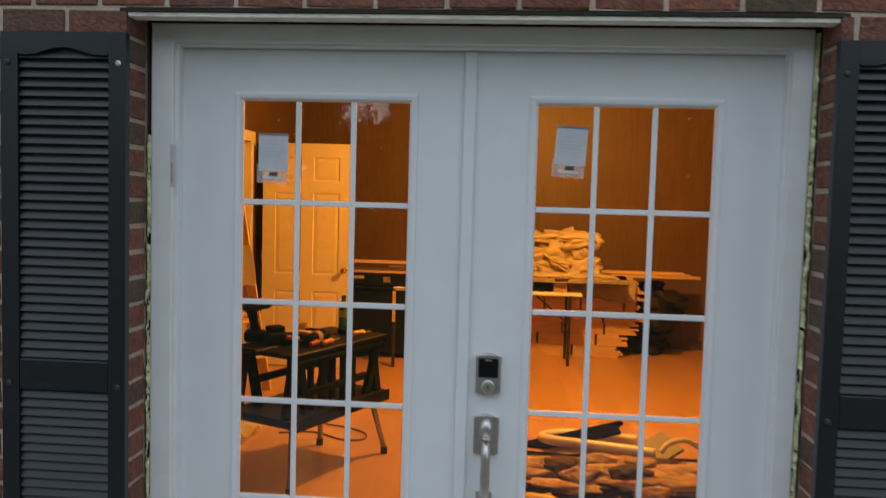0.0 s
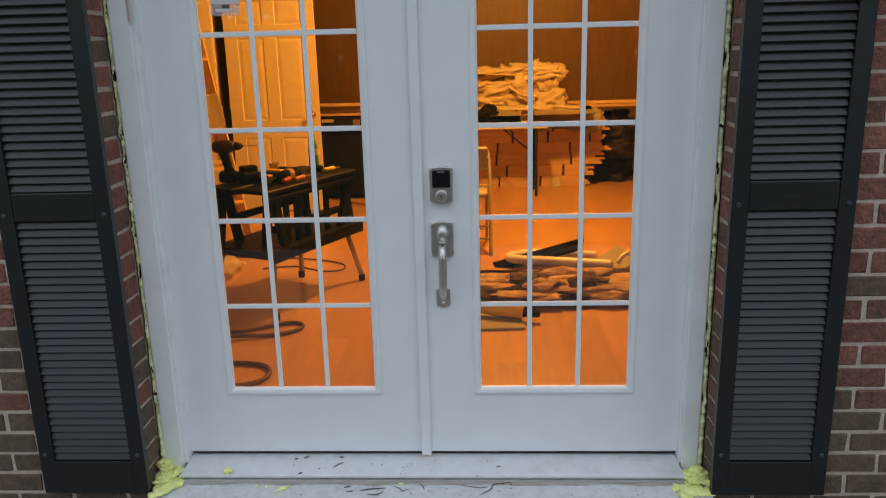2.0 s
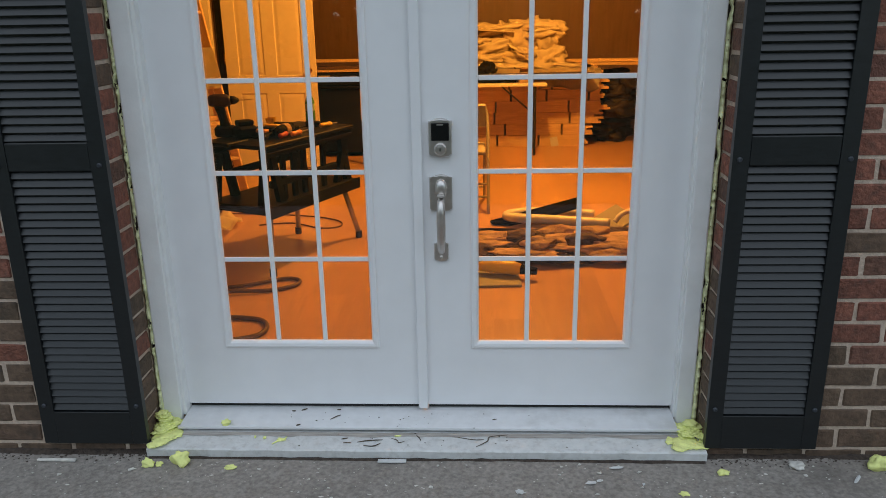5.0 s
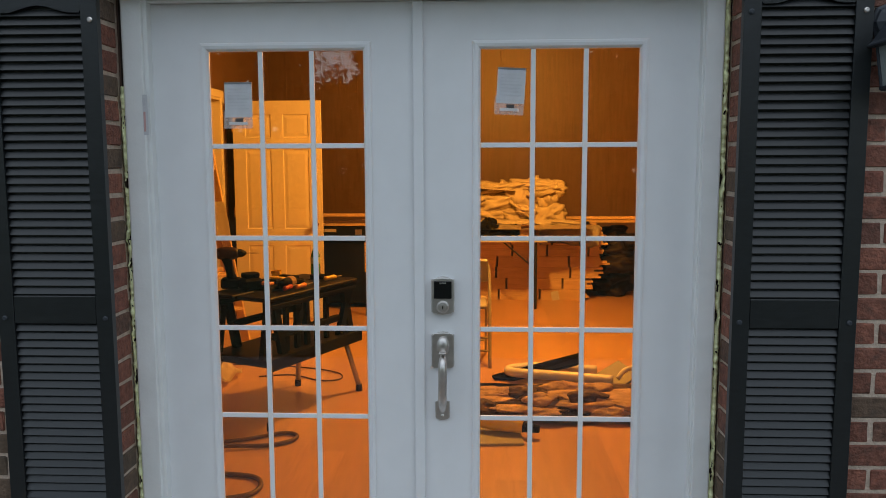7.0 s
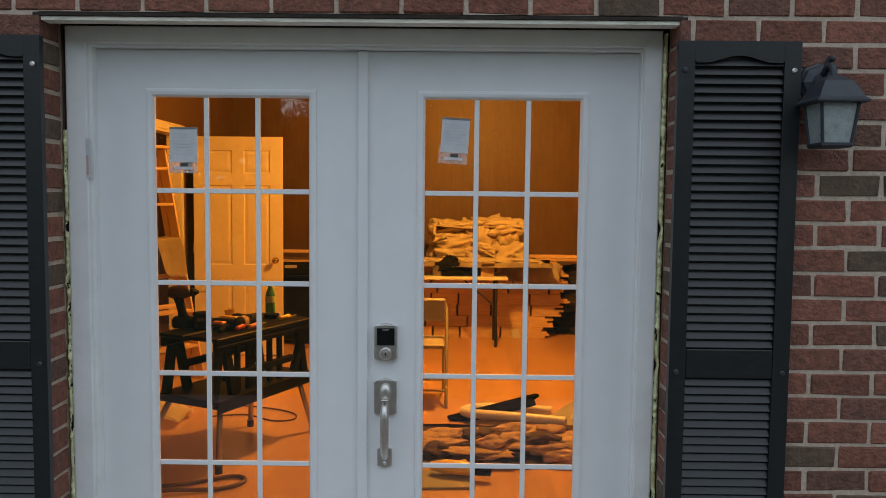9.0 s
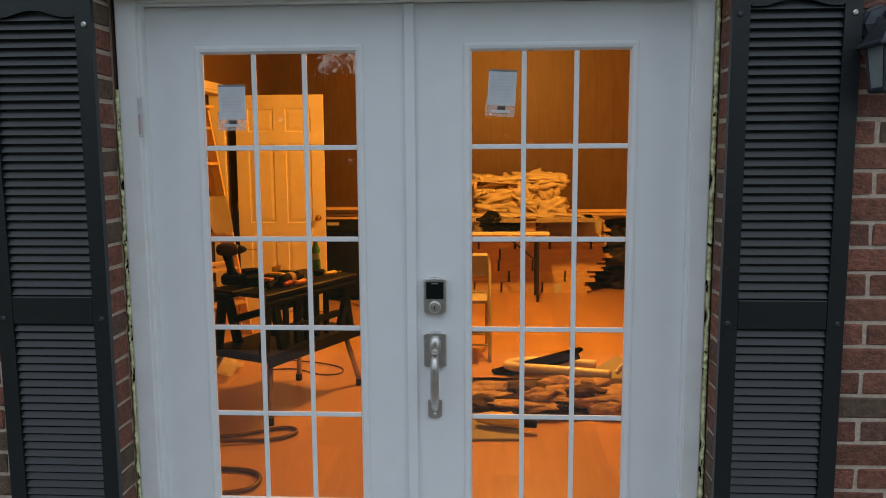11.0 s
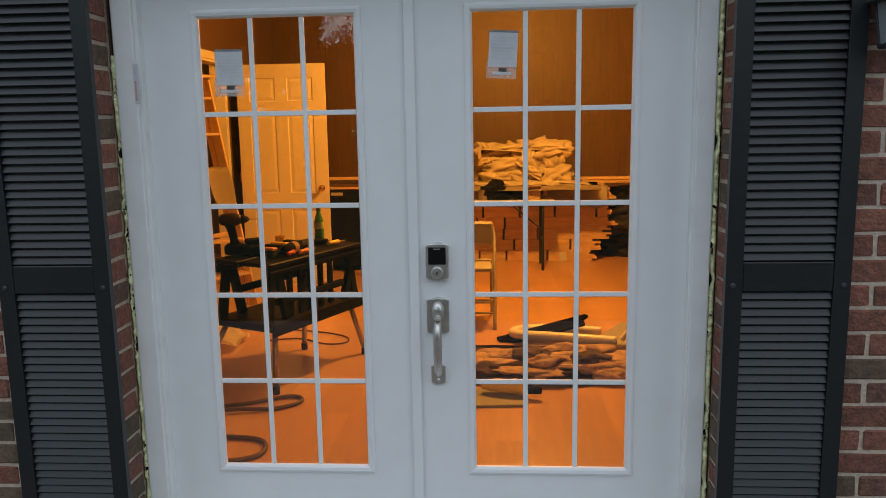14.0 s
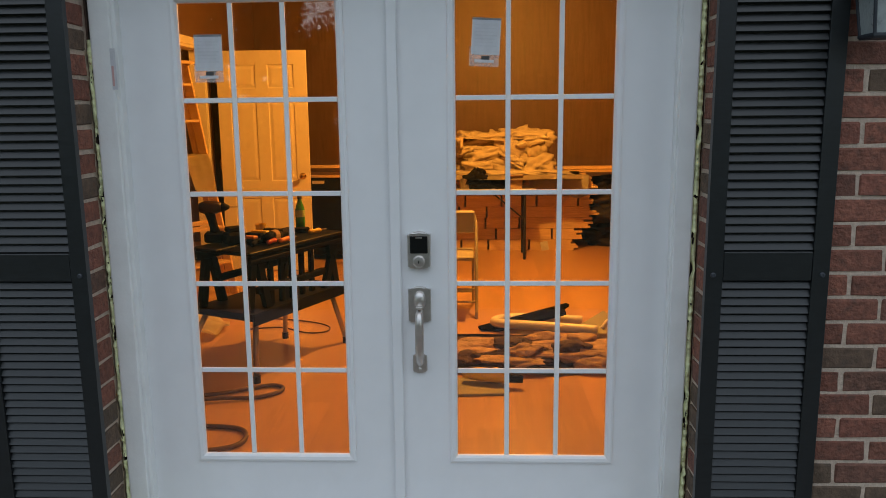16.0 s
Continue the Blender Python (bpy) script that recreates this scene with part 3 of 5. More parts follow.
def shutter(cx, label):
    h = SH_W / 2
    s = thing("shutter", (cx, BRICK_Y, SH_Z0), label, "shutter", "pair of shutters")
    L = lambda *a, **k: part(*a, local=True, **k)
    y0, y1 = SH_Y - BRICK_Y, -0.001
    H = SH_Z1 - SH_Z0
    mid = 0.967 - SH_Z0
    L("backing", boxes((-h + 0.01, h - 0.01, -0.006, y1, 0.01, H - 0.01)), M_SHUTTER, s)
    for q in (-1, 1):
        L("stile", boxes((*sorted((q * h, q * (h - 0.052))), y0, y1, 0, H), b=0.0008), M_SHUTTER, s)
    a = h - 0.052
    L("bottom_rail", boxes((-a, a, y0, y1, 0, 0.126), b=0.0008), M_SHUTTER, s)
    L("middle_rail", boxes((-a, a, y0 + 0.001, y1, mid - 0.020, mid + 0.073), b=0.003), M_SHUTTER, s)
    bm = bmesh.new()
    o = [(-a, H), (-a, H - 0.060)]
    for k in range(13):
        u = -1 + k / 6
        o.append((u * a * 0.96, H - 0.066 + 0.022 * max(0, math.cos(u * math.pi / 1.5)) ** 1.5))
    o += [(a, H - 0.060), (a, H)]
    prism(bm, o, y0 + 0.0005, y1)
    L("top_rail", bm, M_SHUTTER, s)
    lv = boxes((-a, a, -0.0018, 0.0018, -0.0116, 0.0116), b=0.0012)
    lv.transform(pose(0, 0, 0, -28, 0, 0))
    me = mesh_of("louvre", lv, M_SHUTTER)
    pitch = 0.0268
    for lo, hi in ((0.128, mid - 0.021), (mid + 0.074, H - 0.052)):
        n = int((hi - lo) / pitch)
        for k in range(n):
            ob = part("louvre", me, None, s, local=True)
            ob.location = (0, y0 + 0.011, lo + (k + 0.5) * (hi - lo) / n)
    for z in (0.104 - SH_Z0, mid, 1.908 - SH_Z0):
        for q in (-1, 1):
            bm = bmesh.new()
            lathe(bm, [(0.0085, 0), (0.0085, 0.003), (0.005, 0.006)], 12, Matrix.Translation((q * (h - 0.022), y0, z)) @ pose(0, 0, 0, 90))
            L("screw", bm, M_LAMPMETAL if not (q > 0 and z > 1.5) else M_NICKEL, s)
    return s


shutter(-1.181, "dark green louvred vinyl shutter screwed to the brick")
shutter(1.1685, "dark green louvred vinyl shutter beside the wall lantern")

# ---- wall lantern ----
LX, LZ = 1.420, 1.763
lan = thing("wall_lantern", (LX, BRICK_Y, LZ), "charcoal metal wall lantern with frosted glass sides, unlit", "lantern")
bm = bmesh.new()
lathe(bm, [(0.060, 0), (0.060, 0.008), (0.052, 0.014), (0.048, 0.022), (0.026, 0.030), (0.020, 0.042)], 8, Matrix.Translation((LX - 0.005, BRICK_Y, LZ + 0.112)) @ pose(0, 0, 0, 90))
part("wall_plate", bm, M_LAMPMETAL, lan)
bm = bmesh.new()
tube(bm, curve_points([(LX, BRICK_Y - 0.02, LZ + 0.105), (LX, -0.225, LZ + 0.135), (LX, -0.252, LZ + 0.150), (LX, -0.278, LZ + 0.145), (LX, -0.284, LZ + 0.112)], 6), 0.011, 10)
tube(bm, curve_points([(LX, -0.236, LZ + 0.14), (LX + 0.004, -0.232, LZ + 0.162), (LX + 0.01, -0.24, LZ + 0.178), (LX + 0.012, -0.252, LZ + 0.174)], 5), 0.009, 8)
part("arm", bm, M_LAMPMETAL, lan, smooth=True)
LY = -0.28


def ring4(w, z, cy=LY):
    return [(LX - w, cy - w, z), (LX + w, cy - w, z), (LX + w, cy + w, z), (LX - w, cy + w, z)]


def frustum(bm, stages):
    rows = [[bm.verts.new(p) for p in ring4(w, z)] for w, z in stages]
    for a, b in zip(rows, rows[1:]):
        for k in range(4):
            bm.faces.new([a[k], a[(k + 1) % 4], b[(k + 1) % 4], b[k]])
    bm.faces.new(rows[0][::-1])
    bm.faces.new(rows[-1])
    return bm


part("roof", frustum(bmesh.new(), [(0.074, LZ + 0.036), (0.077, LZ + 0.038), (0.077, LZ + 0.043), (0.066, LZ + 0.053), (0.054, LZ + 0.078), (0.040, LZ + 0.102), (0.022, LZ + 0.116), (0.016, LZ + 0.119)]), M_LAMPMETAL, lan)
part("base", frustum(bmesh.new(), [(0.042, LZ - 0.094), (0.047, LZ - 0.088), (0.047, LZ - 0.08)]), M_LAMPMETAL, lan)
part("glass_body", frustum(bmesh.new(), [(0.041, LZ - 0.0795), (0.053, LZ + 0.0355)]), M_FROST, lan, "frosted seeded glass")
lo, hi = ring4(0.0425, LZ - 0.080), ring4(0.0545, LZ + 0.036)
for a, b in zip(lo, hi):
    part("corner_bar", tube(bmesh.new(), [a, b], 0.005, 6), M_LAMPMETAL, lan)

# ---- spray foam in the joint ----
rnd = random.Random(4)


def foam_bead(name, x, z0, z1, label):
    """A bead of set foam: lumpy swells against the brick, with holes where it pulled away from the casing."""
    bm = bmesh.new()
    n, side, seg = 560, 1 if x > 0 else -1, 8
    rows = []
    for k in range(n + 1):
        z = z0 + (z1 - z0) * k / n
        swell = noise.noise(Vector((z * 17, side * 3, 1)))
        fine = noise.noise(Vector((z * 55, side * 5, 2)))
        low = max(0.0, 0.35 - z)
        back = 0.016 * max(0.0, min(1.0, 0.05 + 1.2 * noise.noise(Vector((z * 11, side * 8, 6))) + 0.6 * noise.noise(Vector((z * 31, side, 7)))))
        e0, e1 = x - side * (0.011 + 0.012 * low - back), x + side * (0.010 + 0.0015 * fine)
        bulge = 0.015 + 0.014 * swell + 0.010 * fine + 0.02 * low
        row = []
        for c in range(seg + 1):
            u = c / seg
            arch = math.sin(math.pi * u) ** 0.6
            row.append(bm.verts.new((e0 + (e1 - e0) * u, -0.040 - max(0.003, bulge) * arch + 0.0025 * noise.noise(Vector((z * 90, u * 5, 9))), z + 0.002 * noise.noise(Vector((z * 40, u * 4, 2))))))
        rows.append(row)
    for p, q in zip(rows, rows[1:]):
        z = p[0].co.z
        for c in range(seg):
            hole = noise.noise(Vector((z * 24, c * 0.22, side * 4))) + 0.5 * noise.noise(Vector((z * 75, c * 0.5, side)))
            if z > 0.2 and hole > (0.40 if side > 0 else 0.26) + 0.05 * c:
                continue
            bm.faces.new([p[c], p[c + 1], q[c + 1], q[c]])
    return solid(name, bm, M_FOAM_OLD, label, "spray foam", "spray foam beads", smooth=True)


foam_bead("foam_bead", -0.997, -0.05, 1.72, "lumpy lime-yellow spray foam bead along the door casing")
foam_bead("foam_bead", 0.983, -0.05, 2.05, "lumpy lime-yellow spray foam bead along the door casing")


def foam_heap(x, y, z, spread, n, seed, label):
    r = random.Random(seed)
    bm = bmesh.new()
    for k in range(n):
        s = r.uniform(0.005, 0.015)
        flat = 0.28 if spread[2] < 0.01 else 0.6
        px, py = r.gauss(0, 0.5), r.gauss(0, 0.5)
        blob(bm, (x + px * spread[0], y + py * spread[1], z + abs(r.gauss(0, 0.5)) * spread[2] * max(0.1, 1 - abs(px) - abs(py))), (s * 1.9, s * 1.8, s * flat), seed + k, 0.32, 3, 1.8)
    return solid("foam_heap", bm, M_FOAM, label, "spray foam", kind="stuff", smooth=True)


foam_heap(-0.972, -0.10, -0.040, (0.018, 0.045, 0.06), 70, 11, "lime spray foam heaped in the sill corner")
foam_heap(-0.945, -0.165, -0.046, (0.034, 0.05, 0.004), 60, 12, "lime spray foam smeared on the wooden sill")
foam_heap(0.952, -0.11, -0.038, (0.034, 0.03, 0.035), 80, 13, "lime spray foam heaped in the sill corner")
foam_heap(0.925, -0.180, -0.048, (0.050, 0.03, 0.003), 70, 14, "lime spray foam smeared on the wooden sill")

# ---- the room: floor, walls, ceiling ----
RX0, RX1, RY0, RY1, RZ = -2.20, 2.9, 0.12, 6.2, 2.75
floor_1 = thing("floor", (0, 3, -0.02), "honey-brown laminate plank floor with scraps and dust", "floor", kind="structure")
part("subfloor", boxes((-5, 5, 0.10, 6.6, -0.12, -0.012)), M_CARTON, floor_1)
wall_n = solid("wall_north", boxes((RX0 - 2.2, RX1 + 0.2, RY1, RY1 + 0.15, 0, RZ + 0.1)), M_PANEL, "dark wood-panelled room wall", "wall", kind="structure")
wall_e = solid("wall_east", boxes((RX1, RX1 + 0.15, RY0, RY1 - 0.002, 0, RZ + 0.1)), M_PANEL, "dark wood-panelled room wall", "wall", kind="structure")
DY0, DY1, DZ = 3.62, 4.50, 2.06
wall_w = solid("wall_west", boxes((RX0 - 0.12, RX0, RY0, DY0, 0, RZ + 0.1), (RX0 - 0.12, RX0, DY1, RY1 - 0.002, 0, RZ + 0.1), (RX0 - 0.12, RX0, DY0, DY1, DZ, RZ + 0.1)),
               M_PANEL, "dark wood-panelled wall with a doorway", "wall", kind="structure")
solid("ceiling", boxes((RX0 - 2.2, RX1, RY0, RY1, RZ, RZ + 0.1)), M_PLASTER, "white plaster ceiling", "ceiling", kind="structure")
hall = solid("wall_hall", boxes((RX0 - 2.0, RX0 - 1.9, RY0, RY1 - 0.002, 0, RZ)), M_WALLTAN, "tan painted hallway wall", "wall", kind="structure")
for k in range(12):
    x = RX0 + 0.2 + 0.405 * k
    part("panel_strip", boxes((x - 0.006, x + 0.006, RY1 - 0.004, RY1 - 0.0005, 0.09, RZ - 0.002), b=0.001), M_PANEL, wall_n)
part("baseboard", boxes((RX0, RX1, RY1 - 0.014, RY1 - 0.0005, 0.0, 0.09), b=0.003), M_PANEL, wall_n)
lampfix = thing("ceiling_light", (CEIL_LAMP[0], CEIL_LAMP[1], RZ), "round flush ceiling light with a warm bulb", "ceiling light")
bm = bmesh.new()
lathe(bm, [(0.10, RZ - 0.02), (0.13, RZ - 0.015), (0.13, RZ - 0.001)], 28, Matrix.Translation((CEIL_LAMP[0], CEIL_LAMP[1], 0)))
part("pan", bm, M_BRASS, lampfix)

# ---- doorway and open inner door ----
dw = thing("doorway", (RX0, DY1, 0), "cream painted doorway frame", "door frame", kind="structure")
part("hinge_jamb", boxes((RX0 - 0.122, RX0 + 0.012, DY1 - 0.022, DY1 + 0.0, 0, DZ), b=0.002), M_CREAM, dw)
part("latch_jamb", boxes((RX0 - 0.122, RX0 + 0.012, DY0, DY0 + 0.022, 0, DZ), b=0.002), M_CREAM, dw)
part("head_jamb", boxes((RX0 - 0.122, RX0 + 0.012, DY0 + 0.022, DY1 - 0.022, DZ - 0.022, DZ), b=0.002), M_CREAM, dw)
part("casing", boxes((RX0 + 0.0005, RX0 + 0.018, DY1 + 0.001, DY1 + 0.07, 0, DZ + 0.07), b=0.004), M_CREAM, dw)
part("casing", boxes((RX0 + 0.0005, RX0 + 0.018, DY0 - 0.07, DY0 - 0.001, 0, DZ + 0.07), b=0.004), M_CREAM, dw)
part("casing", boxes((RX0 + 0.0005, RX0 + 0.018, DY0, DY1, DZ + 0.001, DZ + 0.07), b=0.004), M_CREAM, dw)

ID_X, ID_Y, ID_W, ID_H = -2.085, 4.50, 0.82, 2.025
idoor = thing("door_3", pose(ID_X, ID_Y, 0.008, 0, 0, 0), "open cream six-panel interior door", "door", kind="structure")


def six_panel(bm, w, h, t):
    """Stiles and rails with recessed, fielded panels on both faces."""
    cols = [(0.115, w / 2 - 0.055), (w / 2 + 0.055, w - 0.115)]
    rows = [(0.20, 0.69), (0.845, 1.58), (1.69, h - 0.125)]
    xs = [0, 0.115, w / 2 - 0.055, w / 2 + 0.055, w - 0.115, w]
    zs = [0, 0.20, 0.69, 0.845, 1.58, 1.69, h - 0.125, h]
    for i in range(5):
        for j in range(7):
            x0, x1, z0, z1 = xs[i], xs[i + 1], zs[j], zs[j + 1]
            if (x0, x1) in cols and (z0, z1) in rows:
                for s, y in ((1, 0), (-1, t)):
                    st = [(0, 0), (0.005, 0.007), (0.014, 0.007), (0.040, 0.0025)]
                    lp = [[bm.verts.new(p) for p in ((x0 + o, y + s * d, z0 + o), (x1 - o, y + s * d, z0 + o), (x1 - o, y + s * d, z1 - o), (x0 + o, y + s * d, z1 - o))] for o, d in st]
                    for a, b in zip(lp, lp[1:]):
                        for k in range(4):
                            bm.faces.new([a[k], a[(k + 1) % 4], b[(k + 1) % 4], b[k]])
                    bm.faces.new(lp[-1])
            else:
                for y in (0, t):
                    bm.faces.new([bm.verts.new(p) for p in ((x0, y, z0), (x1, y, z0), (x1, y, z1), (x0, y, z1))])
    for a, b in (((0, 0), (w, 0)), ((w, 0), (w, h)), ((w, h), (0, h)), ((0, h), (0, 0))):
        bm.faces.new([bm.verts.new(p) for p in ((a[0], 0, a[1]), (b[0], 0, b[1]), (b[0], t, b[1]), (a[0], t, a[1]))])
    bmesh.ops.remove_doubles(bm, verts=bm.verts[:], dist=0.0004)
    return bm


part("leaf", six_panel(bmesh.new(), ID_W, ID_H, 0.035), M_CREAM, idoor, local=True)
# Added dark strip that puts the shade of the open hinge gap into colour.
part("hinge_gap_shade", boxes((-0.062, -0.0015, 0.004, 0.031, 0.0, ID_H), b=0.002), M_BLACKWORN, idoor, "dark strip for the shade in the hinge gap", local=True)
kn = part("knob", lathe(bmesh.new(), [(0.028, 0), (0.028, 0.006), (0.010, 0.010), (0.010, 0.030), (0.022, 0.036), (0.027, 0.050), (0.020, 0.062), (0.006, 0.065)], 24,
                        Matrix.Translation((ID_W - 0.062, 0, 0.89)) @ pose(0, 0, 0, 90)), M_BRASS, idoor, "brass door knob", smooth=True, local=True)
for z in (0.25, 1.0, 1.78):
    part("hinge", tube(bmesh.new(), [(-0.006, 0.004, z - 0.045), (-0.006, 0.004, z + 0.045)], 0.006, 8), M_BRASS, idoor, local=True)

# ---- portable workbench ----
WB_N, WB_R = Vector((-0.945, 1.45)), Vector((-0.585, 2.215))
wb_dir = (WB_R - WB_N).normalized()
WB_L, WB_W = (WB_R - WB_N).length, 0.44
wb_m = Matrix.Translation((WB_N.x, WB_N.y, 0)) @ Matrix.Rotation(math.atan2(wb_dir.y, wb_dir.x), 4, "Z")
bench = thing("workbench", wb_m, "black folding workbench with a lower tray and splayed steel legs", "workbench")
W = lambda name, bm, mat, parent=bench, label="", smooth=False: part(name, bm, mat, parent, label, smooth, True)
TOP, TRAY = 0.735, 0.392
W("jaw_board", boxes((-0.01, WB_L + 0.01, 0.0, WB_W * 0.52, TOP - 0.022, TOP), b=0.005), M_BLACKWORN)
W("jaw_board", boxes((-0.01, WB_L + 0.01, WB_W * 0.56, WB_W, TOP - 0.022, TOP), b=0.005), M_BLACKWORN)
for y in (0.015, WB_W - 0.045):
    W("top_beam", boxes((0.0, WB_L, y, y + 0.030, TOP - 0.075, TOP - 0.0225), b=0.004), M_BLACKPL)
W("edge_rail", boxes((0.0, WB_L, 0.008, 0.0145, TOP - 0.060, TOP - 0.045), b=0.002), M_BLACKWORN)
for x in (0.03, WB_L - 0.10):
    for y, q in ((0.03, 1), (WB_W - 0.07, -1)):
        bm = bmesh.new()
        for a, b in (((x, y), (x - 0.05 if x < 0.3 else x + 0.05, y - 0.02 * q)), ((x + 0.05, y), (x + 0.11 if x < 0.3 else x - 0.06, y - 0.02 * q))):
            prism(bm, [(a[0], TOP - 0.07), (a[0] + 0.045, TOP - 0.07), (b[0] + 0.05, TRAY + 0.002), (b[0], TRAY + 0.002)], y, y + 0.034)
        W("a_frame", bm, M_BLACKPL)
for k in range(5):
    x = 0.20 + 0.095 * k
    W("web_post", boxes((x, x + 0.035, 0.05, 0.075, TRAY + 0.001, TOP - 0.076), b=0.004), M_BLACKPL)
W("web_bar", boxes((0.10, WB_L - 0.12, 0.046, 0.079, TRAY + 0.085, TRAY + 0.125), b=0.005), M_BLACKPL)
W("web_bar", boxes((0.10, WB_L - 0.12, WB_W - 0.09, WB_W - 0.06, TRAY + 0.13, TRAY + 0.17), b=0.005), M_BLACKPL)
W("tray", boxes((-0.02, WB_L + 0.02, -0.01, WB_W + 0.01, TRAY - 0.028, TRAY), b=0.006), M_BLACKWORN)
W("tray_rim", boxes((-0.024, WB_L + 0.024, -0.018, -0.0105, TRAY - 0.060, TRAY + 0.006), b=0.003), M_BLACKPL)
W("tray_rim", boxes((-0.030, -0.0205, -0.01, WB_W + 0.01, TRAY - 0.034, TRAY + 0.006), b=0.003), M_BLACKPL)
for (x, y), (fx, fy) in (((0.06, 0.05), (0.0, 0.01)), ((WB_L - 0.08, 0.05), (WB_L + 0.005, 0.0)), ((0.06, WB_W - 0.04), (-0.02, WB_W + 0.12)), ((WB_L - 0.12, WB_W - 0.06), (WB_L - 0.09, WB_W - 0.02))):
    leg = W("leg", tube(bmesh.new(), [(x, y, TRAY - 0.029), (fx, fy, 0.03)], 0.0165, 10), M_STEELLEG, label="grey steel leg", smooth=True)
    W("foot_cap", tube(bmesh.new(), [(fx, fy, 0.0), (fx, fy, 0.042)], 0.021, 10), M_RUBBER, leg, "black rubber foot")


def on_bench(x, y, z=TOP + 0.001, rz=0):
    return wb_m @ pose(x, y, z, 0, 0, rz)


# tools on the workbench
def drill(m, label):
    d = thing("cordless_drill", m, label, "drill")
    P = lambda name, bm, mat, lab="", sm=False: part(name, bm, mat, d, lab, sm, True)
    P("battery", boxes((-0.055, 0.06, -0.04, 0.04, 0, 0.062), b=0.012), M_BLACKPL)
    bm = bmesh.new()
    tube(bm, [(0.006, 0, 0.055), (0.0, 0, 0.09), (-0.010, 0, 0.14), (-0.022, 0, 0.185)], 0.024, 12, taper=[1.3, 1.0, 1.05, 1.25])
    P("grip", bm, M_BLACKPL, "", True)
    bm = bmesh.new()
    lathe(bm, [(0.012, -0.075), (0.028, -0.068), (0.037, -0.045), (0.039, -0.01), (0.037, 0.025), (0.030, 0.042), (0.027, 0.052)], 18, Matrix.Translation((-0.005, 0, 0.205)) @ pose(0, 0, 0, 0, 90, 0))
    P("motor_body", bm, M_DRILL, "brown-red motor housing", True)
    bm = bmesh.new()
    lathe(bm, [(0.024, 0), (0.024, 0.018), (0.019, 0.030), (0.008, 0.046)], 14, Matrix.Translation((0.048, 0, 0.205)) @ pose(0, 0, 0, 0, 90, 0))
    P("chuck", bm, M_RUBBER, "", True)
    P("bit", tube(bmesh.new(), [(0.09, 0, 0.205), (0.165, 0, 0.203)], 0.0032, 6), M_STEELLEG)
    return d


M_DRILL = material("maroon_tool_plastic", (0.030, 0.009, 0.007), 0.5, vary=0.1)
drill(pose(-1.262, 1.80, TOP + 0.001, 0, 0, 12), "maroon and black cordless drill standing on its battery")
drill2 = thing("tool_charger", pose(-1.13, 1.75, TOP + 0.001, 0, 0, 40), "black battery charger on the workbench", "charger")
part("body", boxes((-0.06, 0.06, -0.05, 0.05, 0, 0.07), b=0.02), M_BLACKPL, drill2, local=True)
part("battery", boxes((-0.045, 0.045, -0.035, 0.035, 0.0705, 0.10), b=0.01), M_BLACKPL, drill2, local=True)
bot = thing("soda_bottle", pose(-0.86, 2.27, TOP + 0.001), "green plastic soda bottle on the workbench", "bottle")
part("body", lathe(bmesh.new(), [(0.026, 0), (0.030, 0.006), (0.031, 0.06), (0.029, 0.075), (0.031, 0.09), (0.031, 0.125), (0.024, 0.155), (0.014, 0.182), (0.0125, 0.20)], 20), M_GREENPET, bot, smooth=True, local=True)
part("cap", lathe(bmesh.new(), [(0.0145, 0.1985), (0.0145, 0.214), (0.013, 0.216)], 16), M_DARKINK, bot, local=True)
part("label_wrap", lathe(bmesh.new(), [(0.0316, 0.085), (0.0316, 0.128)], 20), M_LABELGREEN, bot, local=True)


def hand_tool(name, x, y, rz, handle_mat, label, L=0.17):
    t = thing(name, on_bench(x, y, TOP + 0.018, rz), label, "hand tool", "tools on the workbench")
    bm = bmesh.new()
    lathe(bm, [(0.010, 0), (0.015, 0.01), (0.013, 0.05), (0.016, 0.085), (0.010, 0.10)], 12, pose(0, 0, 0, 0, 90, 0))
    part("handle", bm, handle_mat, t, smooth=True, local=True)
    part("shaft", tube(bmesh.new(), [(0.10, 0, 0), (L, 0, 0)], 0.004, 8), M_STEELLEG, t, local=True)


hand_tool("screwdriver", 0.22, 0.07, 15, M_RED, "red-handled screwdriver lying on the workbench")
hand_tool("screwdriver", 0.30, 0.05, 5, M_ORANGE, "orange-handled screwdriver lying on the workbench")
hand_tool("chisel", 0.36, 0.16, 60, M_YELLOW, "yellow-handled chisel lying on the workbench")
hand_tool("screwdriver", 0.64, 0.10, -8, M_YELLOW, "pale-handled screwdriver lying on the workbench", 0.15)
hand_tool("pliers", 0.12, 0.10, 30, M_BLACKPL, "black-handled pliers lying on the workbench")
cs = thing("tool_case", on_bench(0.36, 0.24, TOP + 0.001, 4), "open black tool case full of bits", "tool case")
part("tray", boxes((-0.17, 0.17, -0.08, 0.08, 0, 0.028), b=0.006), M_BLACKPL, cs, local=True)
part("lid", boxes((-0.17, 0.17, 0.082, 0.165, 0.004, 0.020), b=0.005), M_CLOTH, cs, "pale open lid", local=True)
for k, mt in enumerate((M_ORANGE, M_BLACKPL, M_YELLOW, M_CARTON, M_BLACKPL)):
    part("tool_insert", boxes((-0.15 + 0.062 * k, -0.105 + 0.062 * k, -0.06, 0.06, 0.0285, 0.045 + 0.006 * (k % 3)), b=0.006), mt, cs, local=True)
gr = thing("orbital_sander", on_bench(0.33, 0.13, TOP + 0.001, 10), "brown and black sander on the workbench", "sander")
